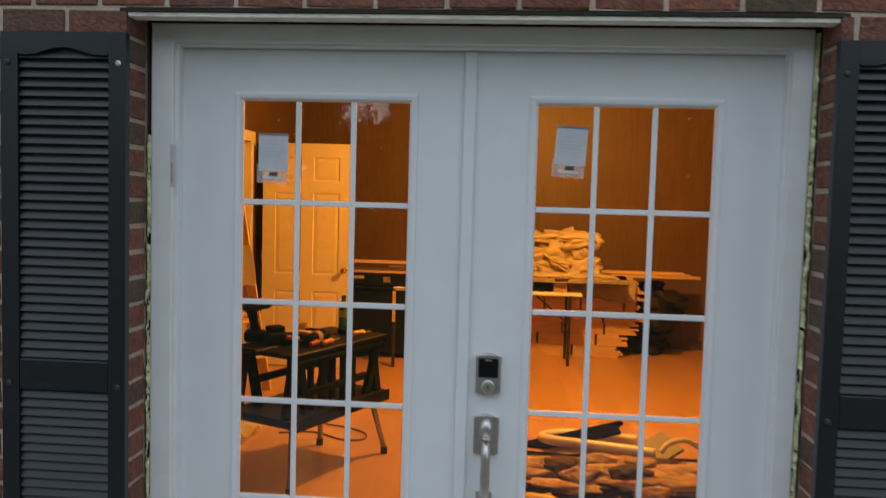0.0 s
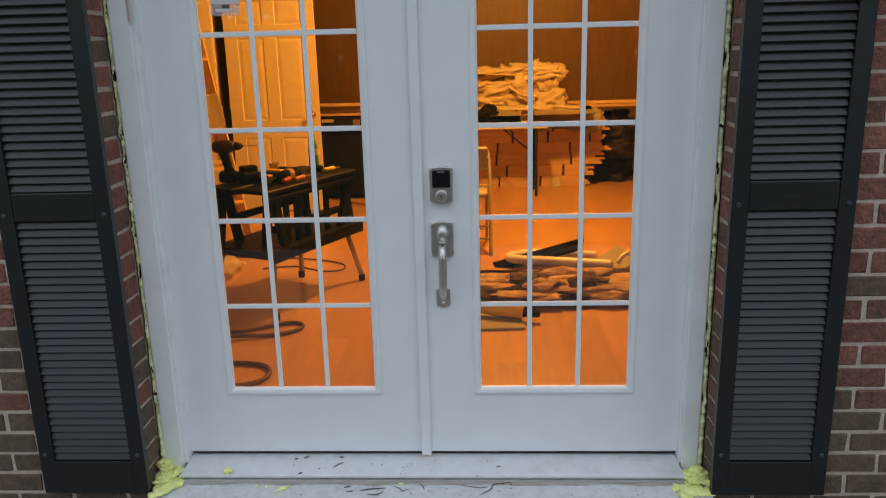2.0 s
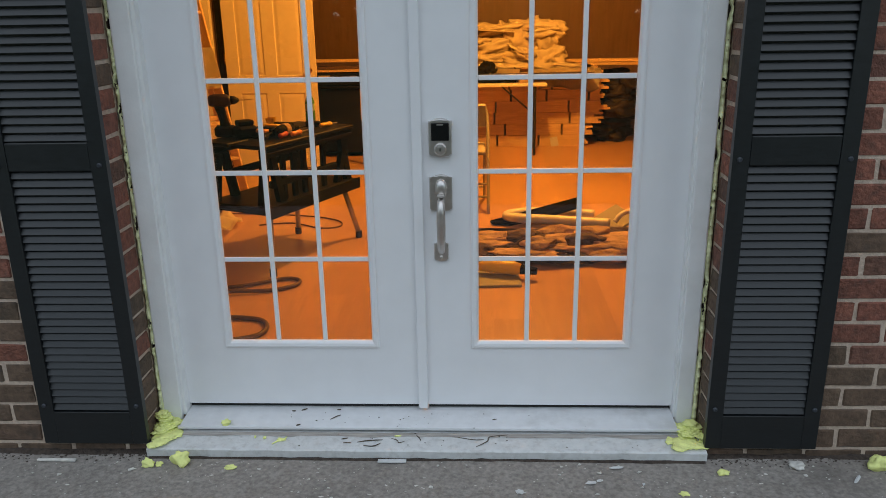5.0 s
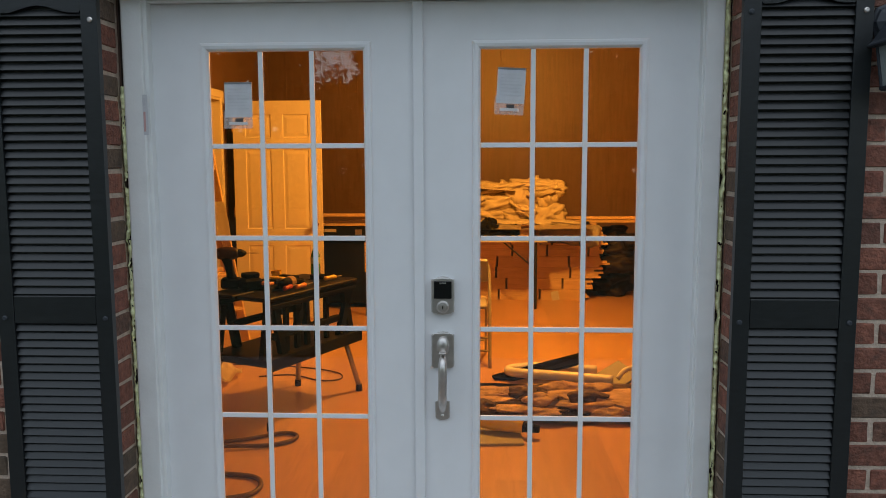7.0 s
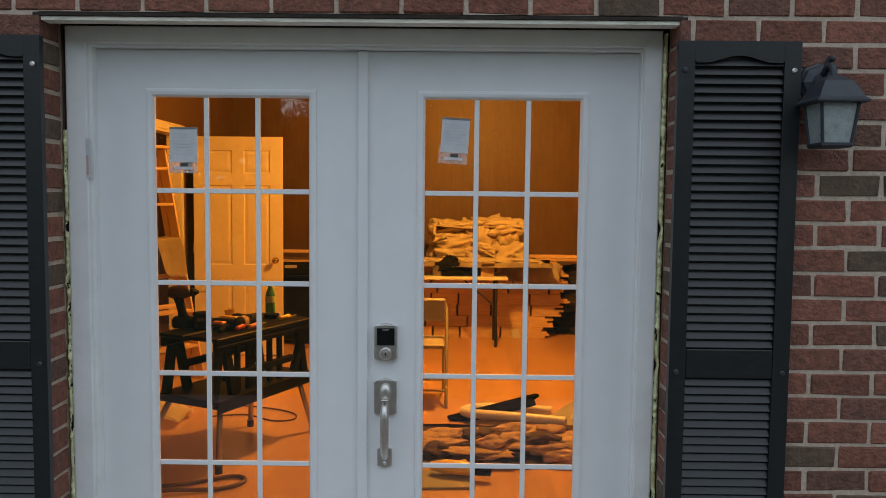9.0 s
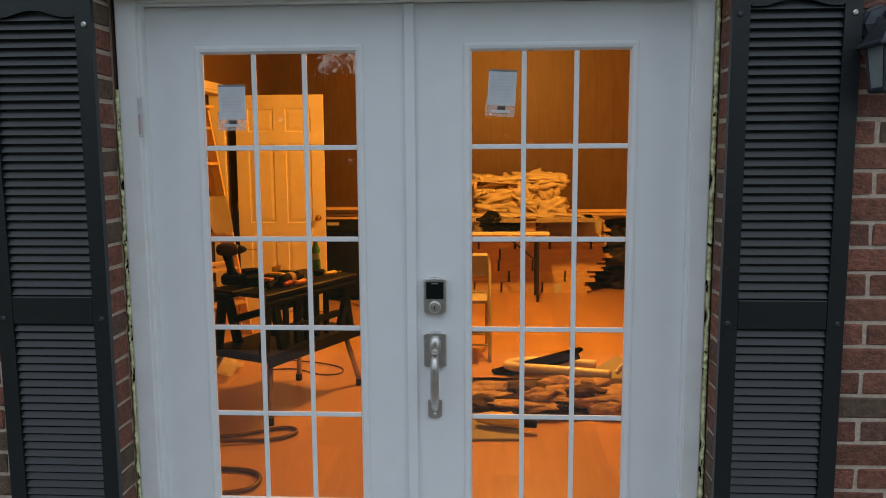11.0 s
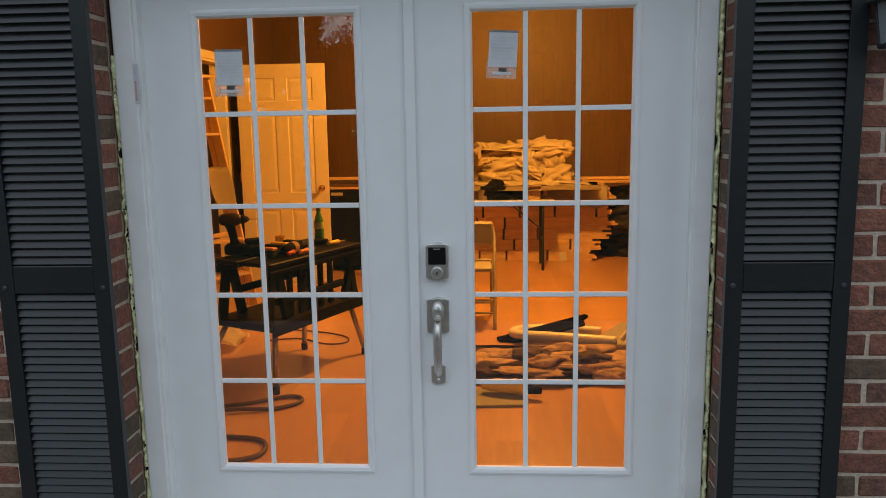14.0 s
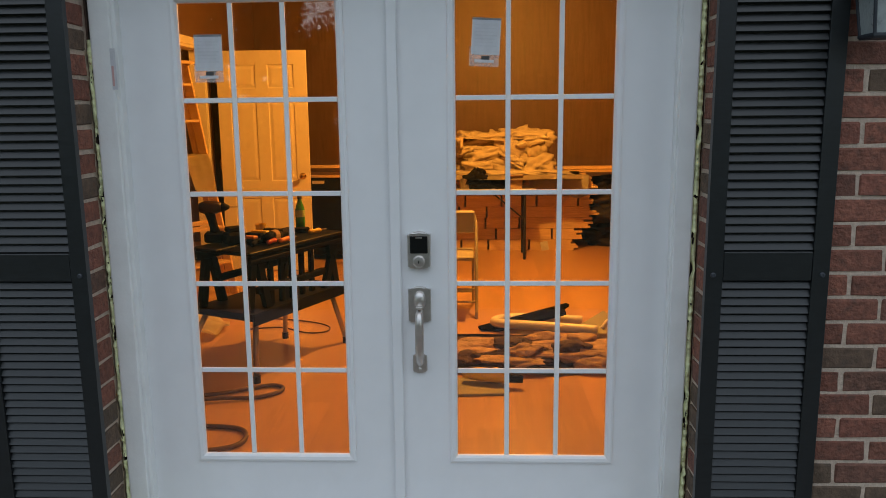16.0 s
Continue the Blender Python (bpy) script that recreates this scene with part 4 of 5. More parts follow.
part("body", tube(bmesh.new(), [(-0.09, 0, 0.03), (-0.03, 0, 0.036), (0.05, 0, 0.034), (0.10, 0, 0.03)], 0.030, 12, taper=[0.7, 1, 1, 0.6]), M_BLACKPL, gr, smooth=True, local=True)
part("collar", tube(bmesh.new(), [(-0.005, 0, 0.036), (0.042, 0, 0.035)], 0.033, 12), M_CARTON, gr, local=True)
cup = solid("plastic_cup", lathe(bmesh.new(), [(0.026, 0), (0.033, 0.07), (0.031, 0.07), (0.025, 0.006)], 16), M_YELLOW, "small yellow plastic cup on the workbench", "cup", m=on_bench(0.50, 0.36))
tape = solid("tape_roll", lathe(bmesh.new(), [(0.03, 0), (0.045, 0.002), (0.045, 0.028), (0.03, 0.03)], 20), M_BLACKPL, "black roll of tape on the workbench", "tape", m=on_bench(0.70, 0.20))

# ---- step ladder with rag ----
lad = thing("step_ladder", pose(-2.04, 3.47, 0, 0, 0, 55), "old wooden step ladder with flat treads", "ladder")
A = lambda name, bm, mat, parent=lad, label="", smooth=False: part(name, bm, mat, parent, label, smooth, True)


def rail(bm, p, q, w, d):
    p, q = Vector(p), Vector(q)
    a = (q - p).normalized()
    m = Matrix.Translation((p + q) / 2) @ a.to_track_quat("Z", "Y").to_matrix().to_4x4()
    h = (q - p).length / 2
    box(bm, -w / 2, w / 2, -d / 2, d / 2, -h, h, 0.003, m)
    return bm


for s in (-1, 1):
    A("rail", rail(bmesh.new(), (s * 0.27, -0.18, 0), (s * 0.12, 0.10, 1.86), 0.025, 0.07), M_PINE)
    A("rear_leg", rail(bmesh.new(), (s * 0.24, -0.11, 0), (s * 0.10, 0.155, 1.80), 0.022, 0.045), M_PINE)
for k in range(6):
    z = 0.28 + 0.285 * k
    t = z / 1.86
    w, y = 0.27 - 0.15 * t - 0.012, -0.18 + 0.28 * t
    A("tread", boxes((-w, w, y - 0.055, y + 0.055, z - 0.011, z + 0.011), b=0.003), M_PINE)
A("top_cap", boxes((-0.16, 0.16, 0.02, 0.22, 1.865, 1.89), b=0.004), M_PINE)
A("brace", rail(bmesh.new(), (-0.2, -0.02, 0.6), (0.2, -0.02, 0.6), 0.02, 0.035), M_PINE)
bm = bmesh.new()
crumple(bm, -0.04, 0.13, -0.17, 0.06, lambda x, y: 1.155 + 0.012 * noise.noise(Vector((x * 18, y * 9, 3))) if y > -0.06 else 1.155 - (-0.06 - y) * 2.6 + 0.07 * noise.noise(Vector((x * 17, y * 3, 1))), 16, 14, 2, 0.004)
solid("rag", bm, M_CLOTH, "cream rag draped over a ladder tread", "rag", smooth=True, m=pose(-2.04, 3.47, 0, 0, 0, 55))

# ---- folding chair ----
ch = thing("folding_chair", pose(0.055, 3.05, 0, 0, 0, 0), "beige metal folding chair with padded back", "chair")
C = lambda name, bm, mat, label="", smooth=False: part(name, bm, mat, ch, label, smooth, True)
for s in (-1, 1):
    C("main_post", tube(bmesh.new(), curve_points([(s * 0.215, -0.26, 0.0), (s * 0.215, -0.08, 0.42), (s * 0.21, 0.06, 0.66), (s * 0.18, 0.072, 0.725)], 5), 0.0125, 8), M_CHAIR, "", True)
    C("rear_leg", tube(bmesh.new(), [(s * 0.19, 0.22, 0.0), (s * 0.19, -0.10, 0.44)], 0.011, 8), M_CHAIR, "", True)
for z, y in ((0.20, -0.175), (0.115, -0.21)):
    C("rung", tube(bmesh.new(), [(-0.215, y, z), (0.215, y, z)], 0.008, 8), M_CHAIR, "", True)
C("rear_rung", tube(bmesh.new(), [(-0.19, 0.14, 0.11), (0.19, 0.14, 0.11)], 0.008, 8), M_CHAIR, "", True)
C("seat", boxes((-0.195, 0.195, -0.25, 0.14, 0.425, 0.452), b=0.012), M_CHAIR, "beige padded seat")
bm = boxes((-0.205, 0.205, 0.045, 0.10, 0.575, 0.745), b=0.022)
C("backrest", bm, M_CHAIR, "beige padded backrest")

# ---- folding table against the stack ----
tb1 = thing("folding_table", (0.0, 5.1, 0), "off-white folding table with dark steel legs", "table")
part("tabletop", boxes((-0.95, 0.87, 5.02, 5.50, 0.673, 0.706), b=0.008), M_PVC, tb1)
for x in (-0.8, 0.755):
    part("leg", tube(bmesh.new(), [(x, 5.05, 0.0), (x, 5.05, 0.6725)], 0.013, 8), M_RUBBER, tb1)
    part("leg", tube(bmesh.new(), [(x, 5.44, 0.0), (x, 5.44, 0.6725)], 0.013, 8), M_RUBBER, tb1)
    s = -1 if x > 0 else 1
    part("brace", tube(bmesh.new(), [(x, 5.05, 0.40), (x + s * 0.32, 5.05, 0.6725)], 0.008, 8), M_RUBBER, tb1)
    part("cross_tube", tube(bmesh.new(), [(x, 5.05, 0.30), (x, 5.44, 0.30)], 0.009, 8), M_RUBBER, tb1)

# ---- stack of flooring bundles ----
st = thing("lumber_stack", (0.4, 5.75, 0), "stack of pale wooden flooring bundles with uneven ends", "lumber")
rs = random.Random(8)
ends = (1.32, 1.38, 1.47, 1.53, 1.53, 1.52, 1.48)
for c in range(7):
    z0, x = 0.118 * c, -1.05 - rs.uniform(0, 0.2)
    while x < ends[c] - 0.1:
        w = rs.uniform(0.26, 0.46)
        last = x + w > ends[c] - 0.12
        x1 = ends[c] if last else x + w
        bm = bmesh.new()
        for k in range(5):
            z = z0 + 0.0232 * k
            box(bm, x + 0.010, x1 - 0.010 + (rs.uniform(-0.06, 0.06) if last else rs.uniform(-0.002, 0.001)), 5.56 + rs.uniform(0, 0.006), 6.1, z + 0.0003, z + 0.0228, 0.0008)
        part("plank_bundle", bm, M_PINE, st)
        x = x1 if last else x + w
        if last:
            break

# tag on the stack
tg = solid("paper_tag", boxes((-0.04, 0.04, -0.002, 0.002, 0, 0.10), m=pose(1.01, 5.545, 0.002, 6, -12, 0)), M_PAPER, "small white paper tag leaning on the lumber stack", "tag")

# boards over the stack
for k, (x0, x1, y, z) in enumerate(((0.9, 1.95, 5.66, 0.86), (0.8, 2.05, 5.80, 0.83), (1.20, 2.1, 5.62, 0.828))):
    solid("loose_board", boxes((x0, x1, y - 0.05, y + 0.05, z, z + 0.028), b=0.002, m=None), M_PINE, "pale loose board lying across the lumber stack", "board", "loose boards")

# ---- heap of drop cloths ----
bm = bmesh.new()
rc = random.Random(3)


def fold(bm, cx, cy, cz, w, d, h, seed, rot=0, pleat=0.10):
    """One bunched cloth: lumpy, with sharp pleats running three ways."""
    m = Matrix.Translation((cx, cy, cz)) @ Matrix.Rotation(radians(rot), 4, "Y")
    rr = random.Random(seed * 7 + 1)
    runs = [(Vector((rr.uniform(-1, 1), rr.uniform(-0.5, 0.5), rr.uniform(-1, 1))).normalized(), rr.uniform(1.0, 2.4), rr.random()) for _ in range(3)]

    def shape(p):
        q = p * 1.3 + Vector((seed * 5.1, seed * 2.3, seed))
        k = 1 + 0.30 * noise.noise(q) + 0.05 * noise.noise(q * 5)
        for j, (way, freq, start) in enumerate(runs):
            u = (p.dot(way) * freq + start + 0.45 * noise.noise(q * 1.1 + Vector((j * 9, 0, 0)))) % 1.0
            k += pleat * (abs(2 * u - 1) - 0.5) * (1 + 1.2 * noise.noise(q * 0.9 + Vector((0, j * 7, 0))))
        e = 1 / max(abs(p.x), abs(p.y), abs(p.z)) ** 0.6
        return m @ Vector((p.x * w * k * e, p.y * d * k * e, p.z * h * k * e))

    ball(bm, 4, shape)


for k in range(44):
    cx = 0.20 + 0.76 * rc.random()
    cz = 0.88 + (0.36 - 0.10 * abs(cx - 0.65)) * rc.random()
    fold(bm, cx, 5.48 + rc.uniform(-0.12, 0.14), cz, rc.uniform(0.09, 0.17), rc.uniform(0.08, 0.14), rc.uniform(0.05, 0.10), k, rc.uniform(-40, 40), 0.16)
for cx, cz, w, h, rot in ((0.42, 1.20, 0.24, 0.035, -8), (0.74, 1.235, 0.25, 0.045, 4), (0.62, 1.10, 0.16, 0.10, 38), (0.36, 1.03, 0.20, 0.085, -14), (0.86, 1.12, 0.13, 0.11, 10), (0.92, 0.95, 0.16, 0.07, 3)):
    fold(bm, cx, 5.36, cz, w, 0.10, h, int(cx * 100), rot, 0.2)
for k in range(9):
    fold(bm, 0.10 + 0.125 * k, 5.27, 0.846, 0.15, 0.10, 0.03, 90 + k, rc.uniform(-6, 6))
solid("drop_cloth_heap", bm, M_CLOTH, "heap of creased cream drop cloths on the table", "drop cloth", smooth=True)
bm = bmesh.new()
crumple(bm, -0.05, 1.32, 5.06, 5.6, lambda x, y: max(0.80 + 0.02 * noise.noise(Vector((x * 6, y * 6, 1))), 0.84 - 0.0 * x) if y > 5.1 else 0.80, 40, 14, 5, 0.008)
solid("folded_sheet", bm, M_CLOTH, "flat cream sheet spread under the cloth heap", "drop cloth", smooth=True)
bm = bmesh.new()
crumple(bm, 0.82, 1.42, 5.38, 5.62, lambda x, y: 0.80 - (0.0 if y > 5.5 else (5.5 - y) * 1.6) + 0.04 * noise.noise(Vector((x * 7, y * 9, 4))), 24, 14, 6, 0.006)
solid("hanging_sheet", bm, M_PLASTICSHEET, "cloudy sheet hanging over the stack edge", "sheet", smooth=True)
fr = thing("white_tray", pose(0.33, 5.30, 1.10, 0, 4, 0), "white shallow tray tilted on the cloth heap", "tray")
part("tray_base", boxes((-0.2, 0.22, -0.1, 0.1, 0.09, 0.10), b=0.003), M_CLOTH, fr, local=True)
part("tray_edge", boxes((-0.22, -0.19, -0.1, 0.1, 0.0, 0.105), b=0.003), M_CLOTH, fr, local=True)
# bag and small box on the table
bm = bmesh.new()
for k, (x, z, w, h, rot) in enumerate(((0.27, 0.79, 0.10, 0.085, -18), (0.33, 0.77, 0.07, 0.065, 25), (0.44, 0.755, 0.10, 0.05, 6), (0.53, 0.765, 0.06, 0.06, -30), (0.29, 0.85, 0.05, 0.055, 12))):
    fold(bm, x, 5.13 + 0.01 * k, z, w, 0.055, h, 300 + k, rot, 0.3)
solid("black_tool_bag", bm, M_BLACKPL, "crumpled black tool bag on the table", "bag", smooth=True)
ct = thing("small_carton", pose(0.66, 5.14, 0.707, 0, 0, 8), "small open brown carton on the table", "carton")
part("carton_body", boxes((-0.065, 0.065, -0.05, 0.05, 0, 0.10), b=0.002), M_CARTON, ct, local=True)
part("flap", boxes((-0.065, 0.065, -0.004, 0.0, 0, 0.06), m=pose(0, -0.05, 0.10, 50)), M_CARTON, ct, local=True)
tin = solid("paint_tin", lathe(bmesh.new(), [(0.045, 0), (0.047, 0.003), (0.047, 0.10), (0.043, 0.105)], 20), M_STEELLEG, "small grey metal tin on the table", "tin", m=pose(0.16, 5.12, 0.707))

# ---- black plastic beside the stack ----
M_SHEETDARK = material("dark_plastic_sheeting", (0.02, 0.014, 0.011), 0.6, vary=0.3, scale=12, bump=0.3, spec=0.2)
bm = bmesh.new()
for k in range(9):
    blob(bm, (1.62 + 0.03 * k * (k % 2) + rc.uniform(-0.05, 0.08), 5.85 + rc.uniform(-0.15, 0.15), 0.08 + 0.09 * k * 0.8), (0.20, 0.16, 0.10), 20 + k, 0.5, 3)
solid("plastic_sheeting", bm, M_SHEETDARK, "crumpled dark brown plastic sheeting beside the lumber stack", "plastic sheet", smooth=True)

# ---- tool case on a stand behind the inner door ----
sd = thing("tool_stand", (-1.05, 5.2, 0), "dark tool stand with shelves", "stand")
part("stand_body", boxes((-1.75, -0.62, 5.05, 5.65, 0.05, 0.68), b=0.006), M_BLACKWORN, sd)
part("stand_top", boxes((-1.78, -0.60, 5.02, 5.68, 0.681, 0.70), b=0.004), M_BLACKWORN, sd)
cs2 = thing("power_tool_case", (-1.1, 5.2, 0.70), "black plastic power tool case with a pale mark", "tool case")
part("case_body", boxes((-1.50, -0.75, 5.04, 5.38, 0.701, 0.835), b=0.012), M_BLACKPL, cs2)
part("brand_bar", boxes((-1.36, -1.24, 5.0375, 5.0395, 0.775, 0.805)), M_CLOTH, cs2)
part("latch", boxes((-1.05, -0.98, 5.034, 5.0395, 0.745, 0.80), b=0.002), M_STEELLEG, cs2)
for k, z in enumerate((0.8365, 0.865, 0.93)):
    solid("loose_board", boxes((-1.85 + 0.05 * k, -0.55, 5.03, 5.15, z, z + 0.024), b=0.002), M_PINE if k != 1 else M_PANEL, "loose board lying on the tool case", "board", "loose boards")
lev = thing("spirit_level", pose(-0.885, 4.68, 0, 0, 0, 0), "yellow spirit level standing upright on the floor", "level")
part("level_bar", boxes((-0.012, 0.012, -0.025, 0.025, 0.0, 0.72), b=0.003), M_RUBBER, lev, local=True)
for k in range(9):
    part("mark", boxes((-0.015, 0.015, -0.0295, -0.0255, 0.425 + 0.032 * k, 0.452 + 0.032 * k), b=0.002), M_YELLOW, lev, local=True)

# ---- heap on the floor ----
bm = bmesh.new()
rp = random.Random(21)


def heap(x, y):
    u, v = (x - 0.70) / 0.66, (y - 1.94) / 0.36
    e = max(0.0, 1 - abs(u) ** 4) * max(0.0, 1 - abs(v) ** 3) * (0.78 - 0.35 * v)
    f = 0.55 * ridged(x * 0.5, y * 2.6, 4.0, 7) + 0.45 * ridged(x * 1.6, y * 2.2, 5.0, 11) + 0.25 * noise.noise(Vector((x * 11, y * 16, 3)))
    return 0.012 + e * (0.015 + 0.105 * max(0, f))


crumple(bm, 0.02, 1.38, 1.60, 2.36, heap, 100, 70, 8, 0.01)
solid("insulation_heap", bm, M_INSULSHADE, "matted insulation heaped on the floor, coloured dark for the shade between clumps", "insulation", smooth=True)
def tuft(bm, c, size, seed, turn):
    """A torn clump of batting: round at large, ragged at small scale."""
    m, s = Matrix.Translation(c) @ Matrix.Rotation(radians(turn), 4, "Z"), Vector((seed * 3.1, seed * 1.7, seed * 0.9))

    def shape(p):
        k = 1 + 0.5 * noise.noise(p * 1.3 + s) + 0.17 * noise.noise(p * 3.3 + s) + 0.05 * noise.noise(p * 9 + s)
        return m @ Vector((p.x * size[0] * k, p.y * size[1] * k, p.z * size[2] * k))

    ball(bm, 4, shape)


for k in range(44):
    bm = bmesh.new()
    x, y = rp.uniform(0.08, 1.24), 2.10 - 0.44 * (k / 43) + rp.uniform(-0.03, 0.03)
    w = rp.uniform(0.09, 0.27)
    h = rp.uniform(0.022, 0.036) * (1.3 if w < 0.14 else 0.85)
    tuft(bm, (x, y, heap(x, y) + h * 0.5), (w, rp.uniform(0.05, 0.085), h), 40 + k, rp.uniform(-14, 14))
    # Every fourth clump takes the dark copy, for shade within the heap.
    dark = k % 4 == 1
    solid("insulation_scrap", bm, M_INSULSHADE if dark else M_INSUL, "insulation scrap in the floor heap, coloured dark as if shaded" if dark else "torn scrap of tan insulation on the floor heap",
          "insulation", "insulation scraps", smooth=True)

pipe = bmesh.new()
tube(pipe, curve_points([(1.0, 2.60, 0.045), (0.80, 2.63, 0.05), (0.58, 2.66, 0.05), (0.43, 2.61, 0.05), (0.392, 2.52, 0.055), (0.46, 2.42, 0.07), (0.62, 2.33, 0.085), (0.80, 2.26, 0.092), (1.034, 2.18, 0.095)], 8), 0.031, 14)
solid("pvc_pipe", pipe, M_PVC, "bent white plastic pipe lying on the heap", "pipe", smooth=True)
bm = bmesh.new()
prism(bm, [(0.28, 2.54), (0.30, 2.47), (0.42, 2.45), (0.62, 2.41), (0.86, 2.37), (0.86, 2.50), (0.90, 2.54), (0.885, 2.60)], 0.0, 0.014, "z")
for v in bm.verts:
    v.co.z += 0.006 + max(0, v.co.x - 0.45) * 0.34
solid("black_offcut", bm, M_BLACKMATTE, "black triangular plastic offcut leaning on the heap", "offcut")
ob1 = thing("olive_board", pose(1.04, 2.32, 0.045, 18, -20, 30), "small olive-grey board leaning on the heap", "board")
part("board_panel", boxes((-0.10, 0.17, -0.10, 0.10, 0, 0.022), b=0.003), M_GREYBOARD, ob1, local=True)
solid("white_strap", tube(bmesh.new(), curve_points([(1.07, 2.20, 0.10), (1.12, 2.22, 0.15), (1.23, 2.26, 0.16), (1.35, 2.34, 0.08)], 6), 0.016, 8), M_PVC, "white curled strap on the heap", "strap", smooth=True)
gp = thing("glass_panel", pose(0.22, 1.40, 0.0, 0, 0, 4), "pale flat cut-off panel lying on the floor", "panel")
part("panel_sheet", boxes((-0.30, 0.20, -0.14, 0.12, 0.001, 0.014), b=0.002), M_GREYBOARD, gp, local=True)
dr = thing("yellow_tool", pose(0.33, 1.43, 0.015, 0, 0, -14), "yellow power tool lying on the floor panel", "power tool")
part("tool_body", tube(bmesh.new(), [(-0.14, 0, 0.04), (-0.06, 0, 0.045), (0.06, 0, 0.045), (0.10, 0, 0.04)], 0.038, 12, taper=[0.6, 1, 1, 0.8]), M_YELLOW, dr, smooth=True, local=True)
part("tool_nose", tube(bmesh.new(), [(0.10, 0, 0.04), (0.19, 0, 0.036)], 0.028, 12, taper=[1, 0.7]), M_BLACKPL, dr, smooth=True, local=True)
part("tool_handle", tube(bmesh.new(), [(-0.02, 0, 0.05), (0.03, 0.09, 0.04)], 0.022, 10), M_YELLOW, dr, smooth=True, local=True)

# ---- cords and paper ----
solid("extension_cord", tube(bmesh.new(), curve_points([(-1.9, 1.2, 0.012), (-1.45, 1.18, 0.012), (-1.10, 1.25, 0.014), (-0.88, 1.38, 0.012), (-0.79, 1.36, 0.012), (-0.79, 1.28, 0.012), (-0.90, 1.20, 0.012), (-1.10, 1.16, 0.02), (-1.35, 1.10, 0.02), (-1.7, 1.05, 0.012)], 8), 0.011, 8),
      M_CORD, "brown extension cord looped on the floor", "cord", smooth=True)
solid("extension_cord", tube(bmesh.new(), curve_points([(-1.3, 0.84, 0.012), (-1.05, 0.83, 0.012), (-0.86, 0.80, 0.012), (-0.795, 0.70, 0.012), (-0.83, 0.60, 0.012), (-1.0, 0.55, 0.012), (-1.3, 0.58, 0.012)], 8), 0.012, 8),
      M_CORD, "thick brown extension cord looped on the floor", "cord", smooth=True)
solid("thin_cord", tube(bmesh.new(), curve_points([(-1.8, 2.82, 0.006), (-1.35, 2.80, 0.006), (-0.98, 2.72, 0.006), (-0.78, 2.60, 0.006), (-0.75, 2.46, 0.006), (-0.88, 2.42, 0.006), (-1.1, 2.55, 0.006), (-1.32, 2.50, 0.006)], 8), 0.005, 6),
      M_CORD, "thin dark power cord looped on the floor", "cord", smooth=True)
bm = bmesh.new()
crumple(bm, -1.80, -1.45, 2.22, 2.62, lambda x, y: 0.05 + 0.05 * noise.noise(Vector((x * 9, y * 9, 2))) + 0.07 * max(0.0, 1 - abs(x + 1.66) * 6), 16, 16, 9, 0.0015)
solid("crumpled_paper", bm, M_THINPAPER, "crumpled pale paper on the floor", "paper", smooth=False)

# ---- debris on the patio ----
def scrap(name, x, y, z, size, mat, seed, label, category, group):
    bm = bmesh.new()
    blob(bm, (0, 0, size[2] * 0.8), size, seed, 0.5, 3, 1.5)
    return solid(name, bm, mat, label, category, group, smooth=True, m=pose(x, y, z))


for k, (x, y, s) in enumerate(((-0.965, -0.285, (0.022, 0.014, 0.016)), (-0.93, -0.28, (0.012, 0.009, 0.008)), (-0.85, -0.27, (0.03, 0.02, 0.028)),
                               (-0.67, -0.295, (0.019, 0.010, 0.008)), (1.02, -0.30, (0.016, 0.013, 0.009)), (1.555, -0.26, (0.04, 0.03, 0.03)), (0.86, -0.42, (0.014, 0.01, 0.006)))):
    scrap("foam_scrap", x, y, GROUND, s, M_FOAM, 30 + k, "lime spray foam scrap on the patio", "foam scrap", "foam scraps")
for k, (x, y, z, s) in enumerate(((-0.735, -0.112, -0.026, (0.016, 0.012, 0.012)), (-0.52, -0.175, -0.052, (0.018, 0.007, 0.005)), (-0.58, -0.165, -0.05, (0.006, 0.005, 0.005)))):
    scrap("foam_scrap", x, y, z, s, M_FOAM, 50 + k, "lime spray foam scrap on the sill", "foam scrap", "foam scraps")
scrap("stone", 1.28, -0.26, GROUND, (0.024, 0.018, 0.014), M_STONE, 61, "grey stone chip by the wall", "stone", "stones")
solid("wood_shim", boxes((-1.38, -1.24, -0.265, -0.252, GROUND + 0.002, GROUND + 0.010), b=0.002), M_STONE, "weathered wood sliver by the wall", "wood scrap")
solid("paint_flake", boxes((-0.16, -0.06, -0.255, -0.236, GROUND + 0.002, GROUND + 0.007), b=0.001, m=pose(0, 0, 0, 0, 0, 0)), M_SILL, "pale paint flake against the sill", "paint flake")
# wear, twigs and crumbs on the sill
def sill_top(y):
    return -0.0475 + (y + 0.12) * 0.067 if y < -0.126 else -0.021 + (y + 0.03) * 0.08


bm = bmesh.new()
rows = []
for k in range(151):
    x = -0.955 + 1.88 * k / 150
    w = 0.022 + 0.012 * noise.noise(Vector((x * 7, 3, 1))) + 0.006 * noise.noise(Vector((x * 30, 3, 2)))
    rows.append([bm.verts.new((x, y, sill_top(min(y, -0.1265)) + 0.0012)) for y in (-0.1255, -0.127 - w * 0.5, -0.127 - w)])
for p, q in zip(rows, rows[1:]):
    for c in range(2):
        bm.faces.new([p[c], p[c + 1], q[c + 1], q[c]])
part("worn_strip", bm, M_BAREWOOD, frame_1, "bare weathered grey wood where paint has peeled")


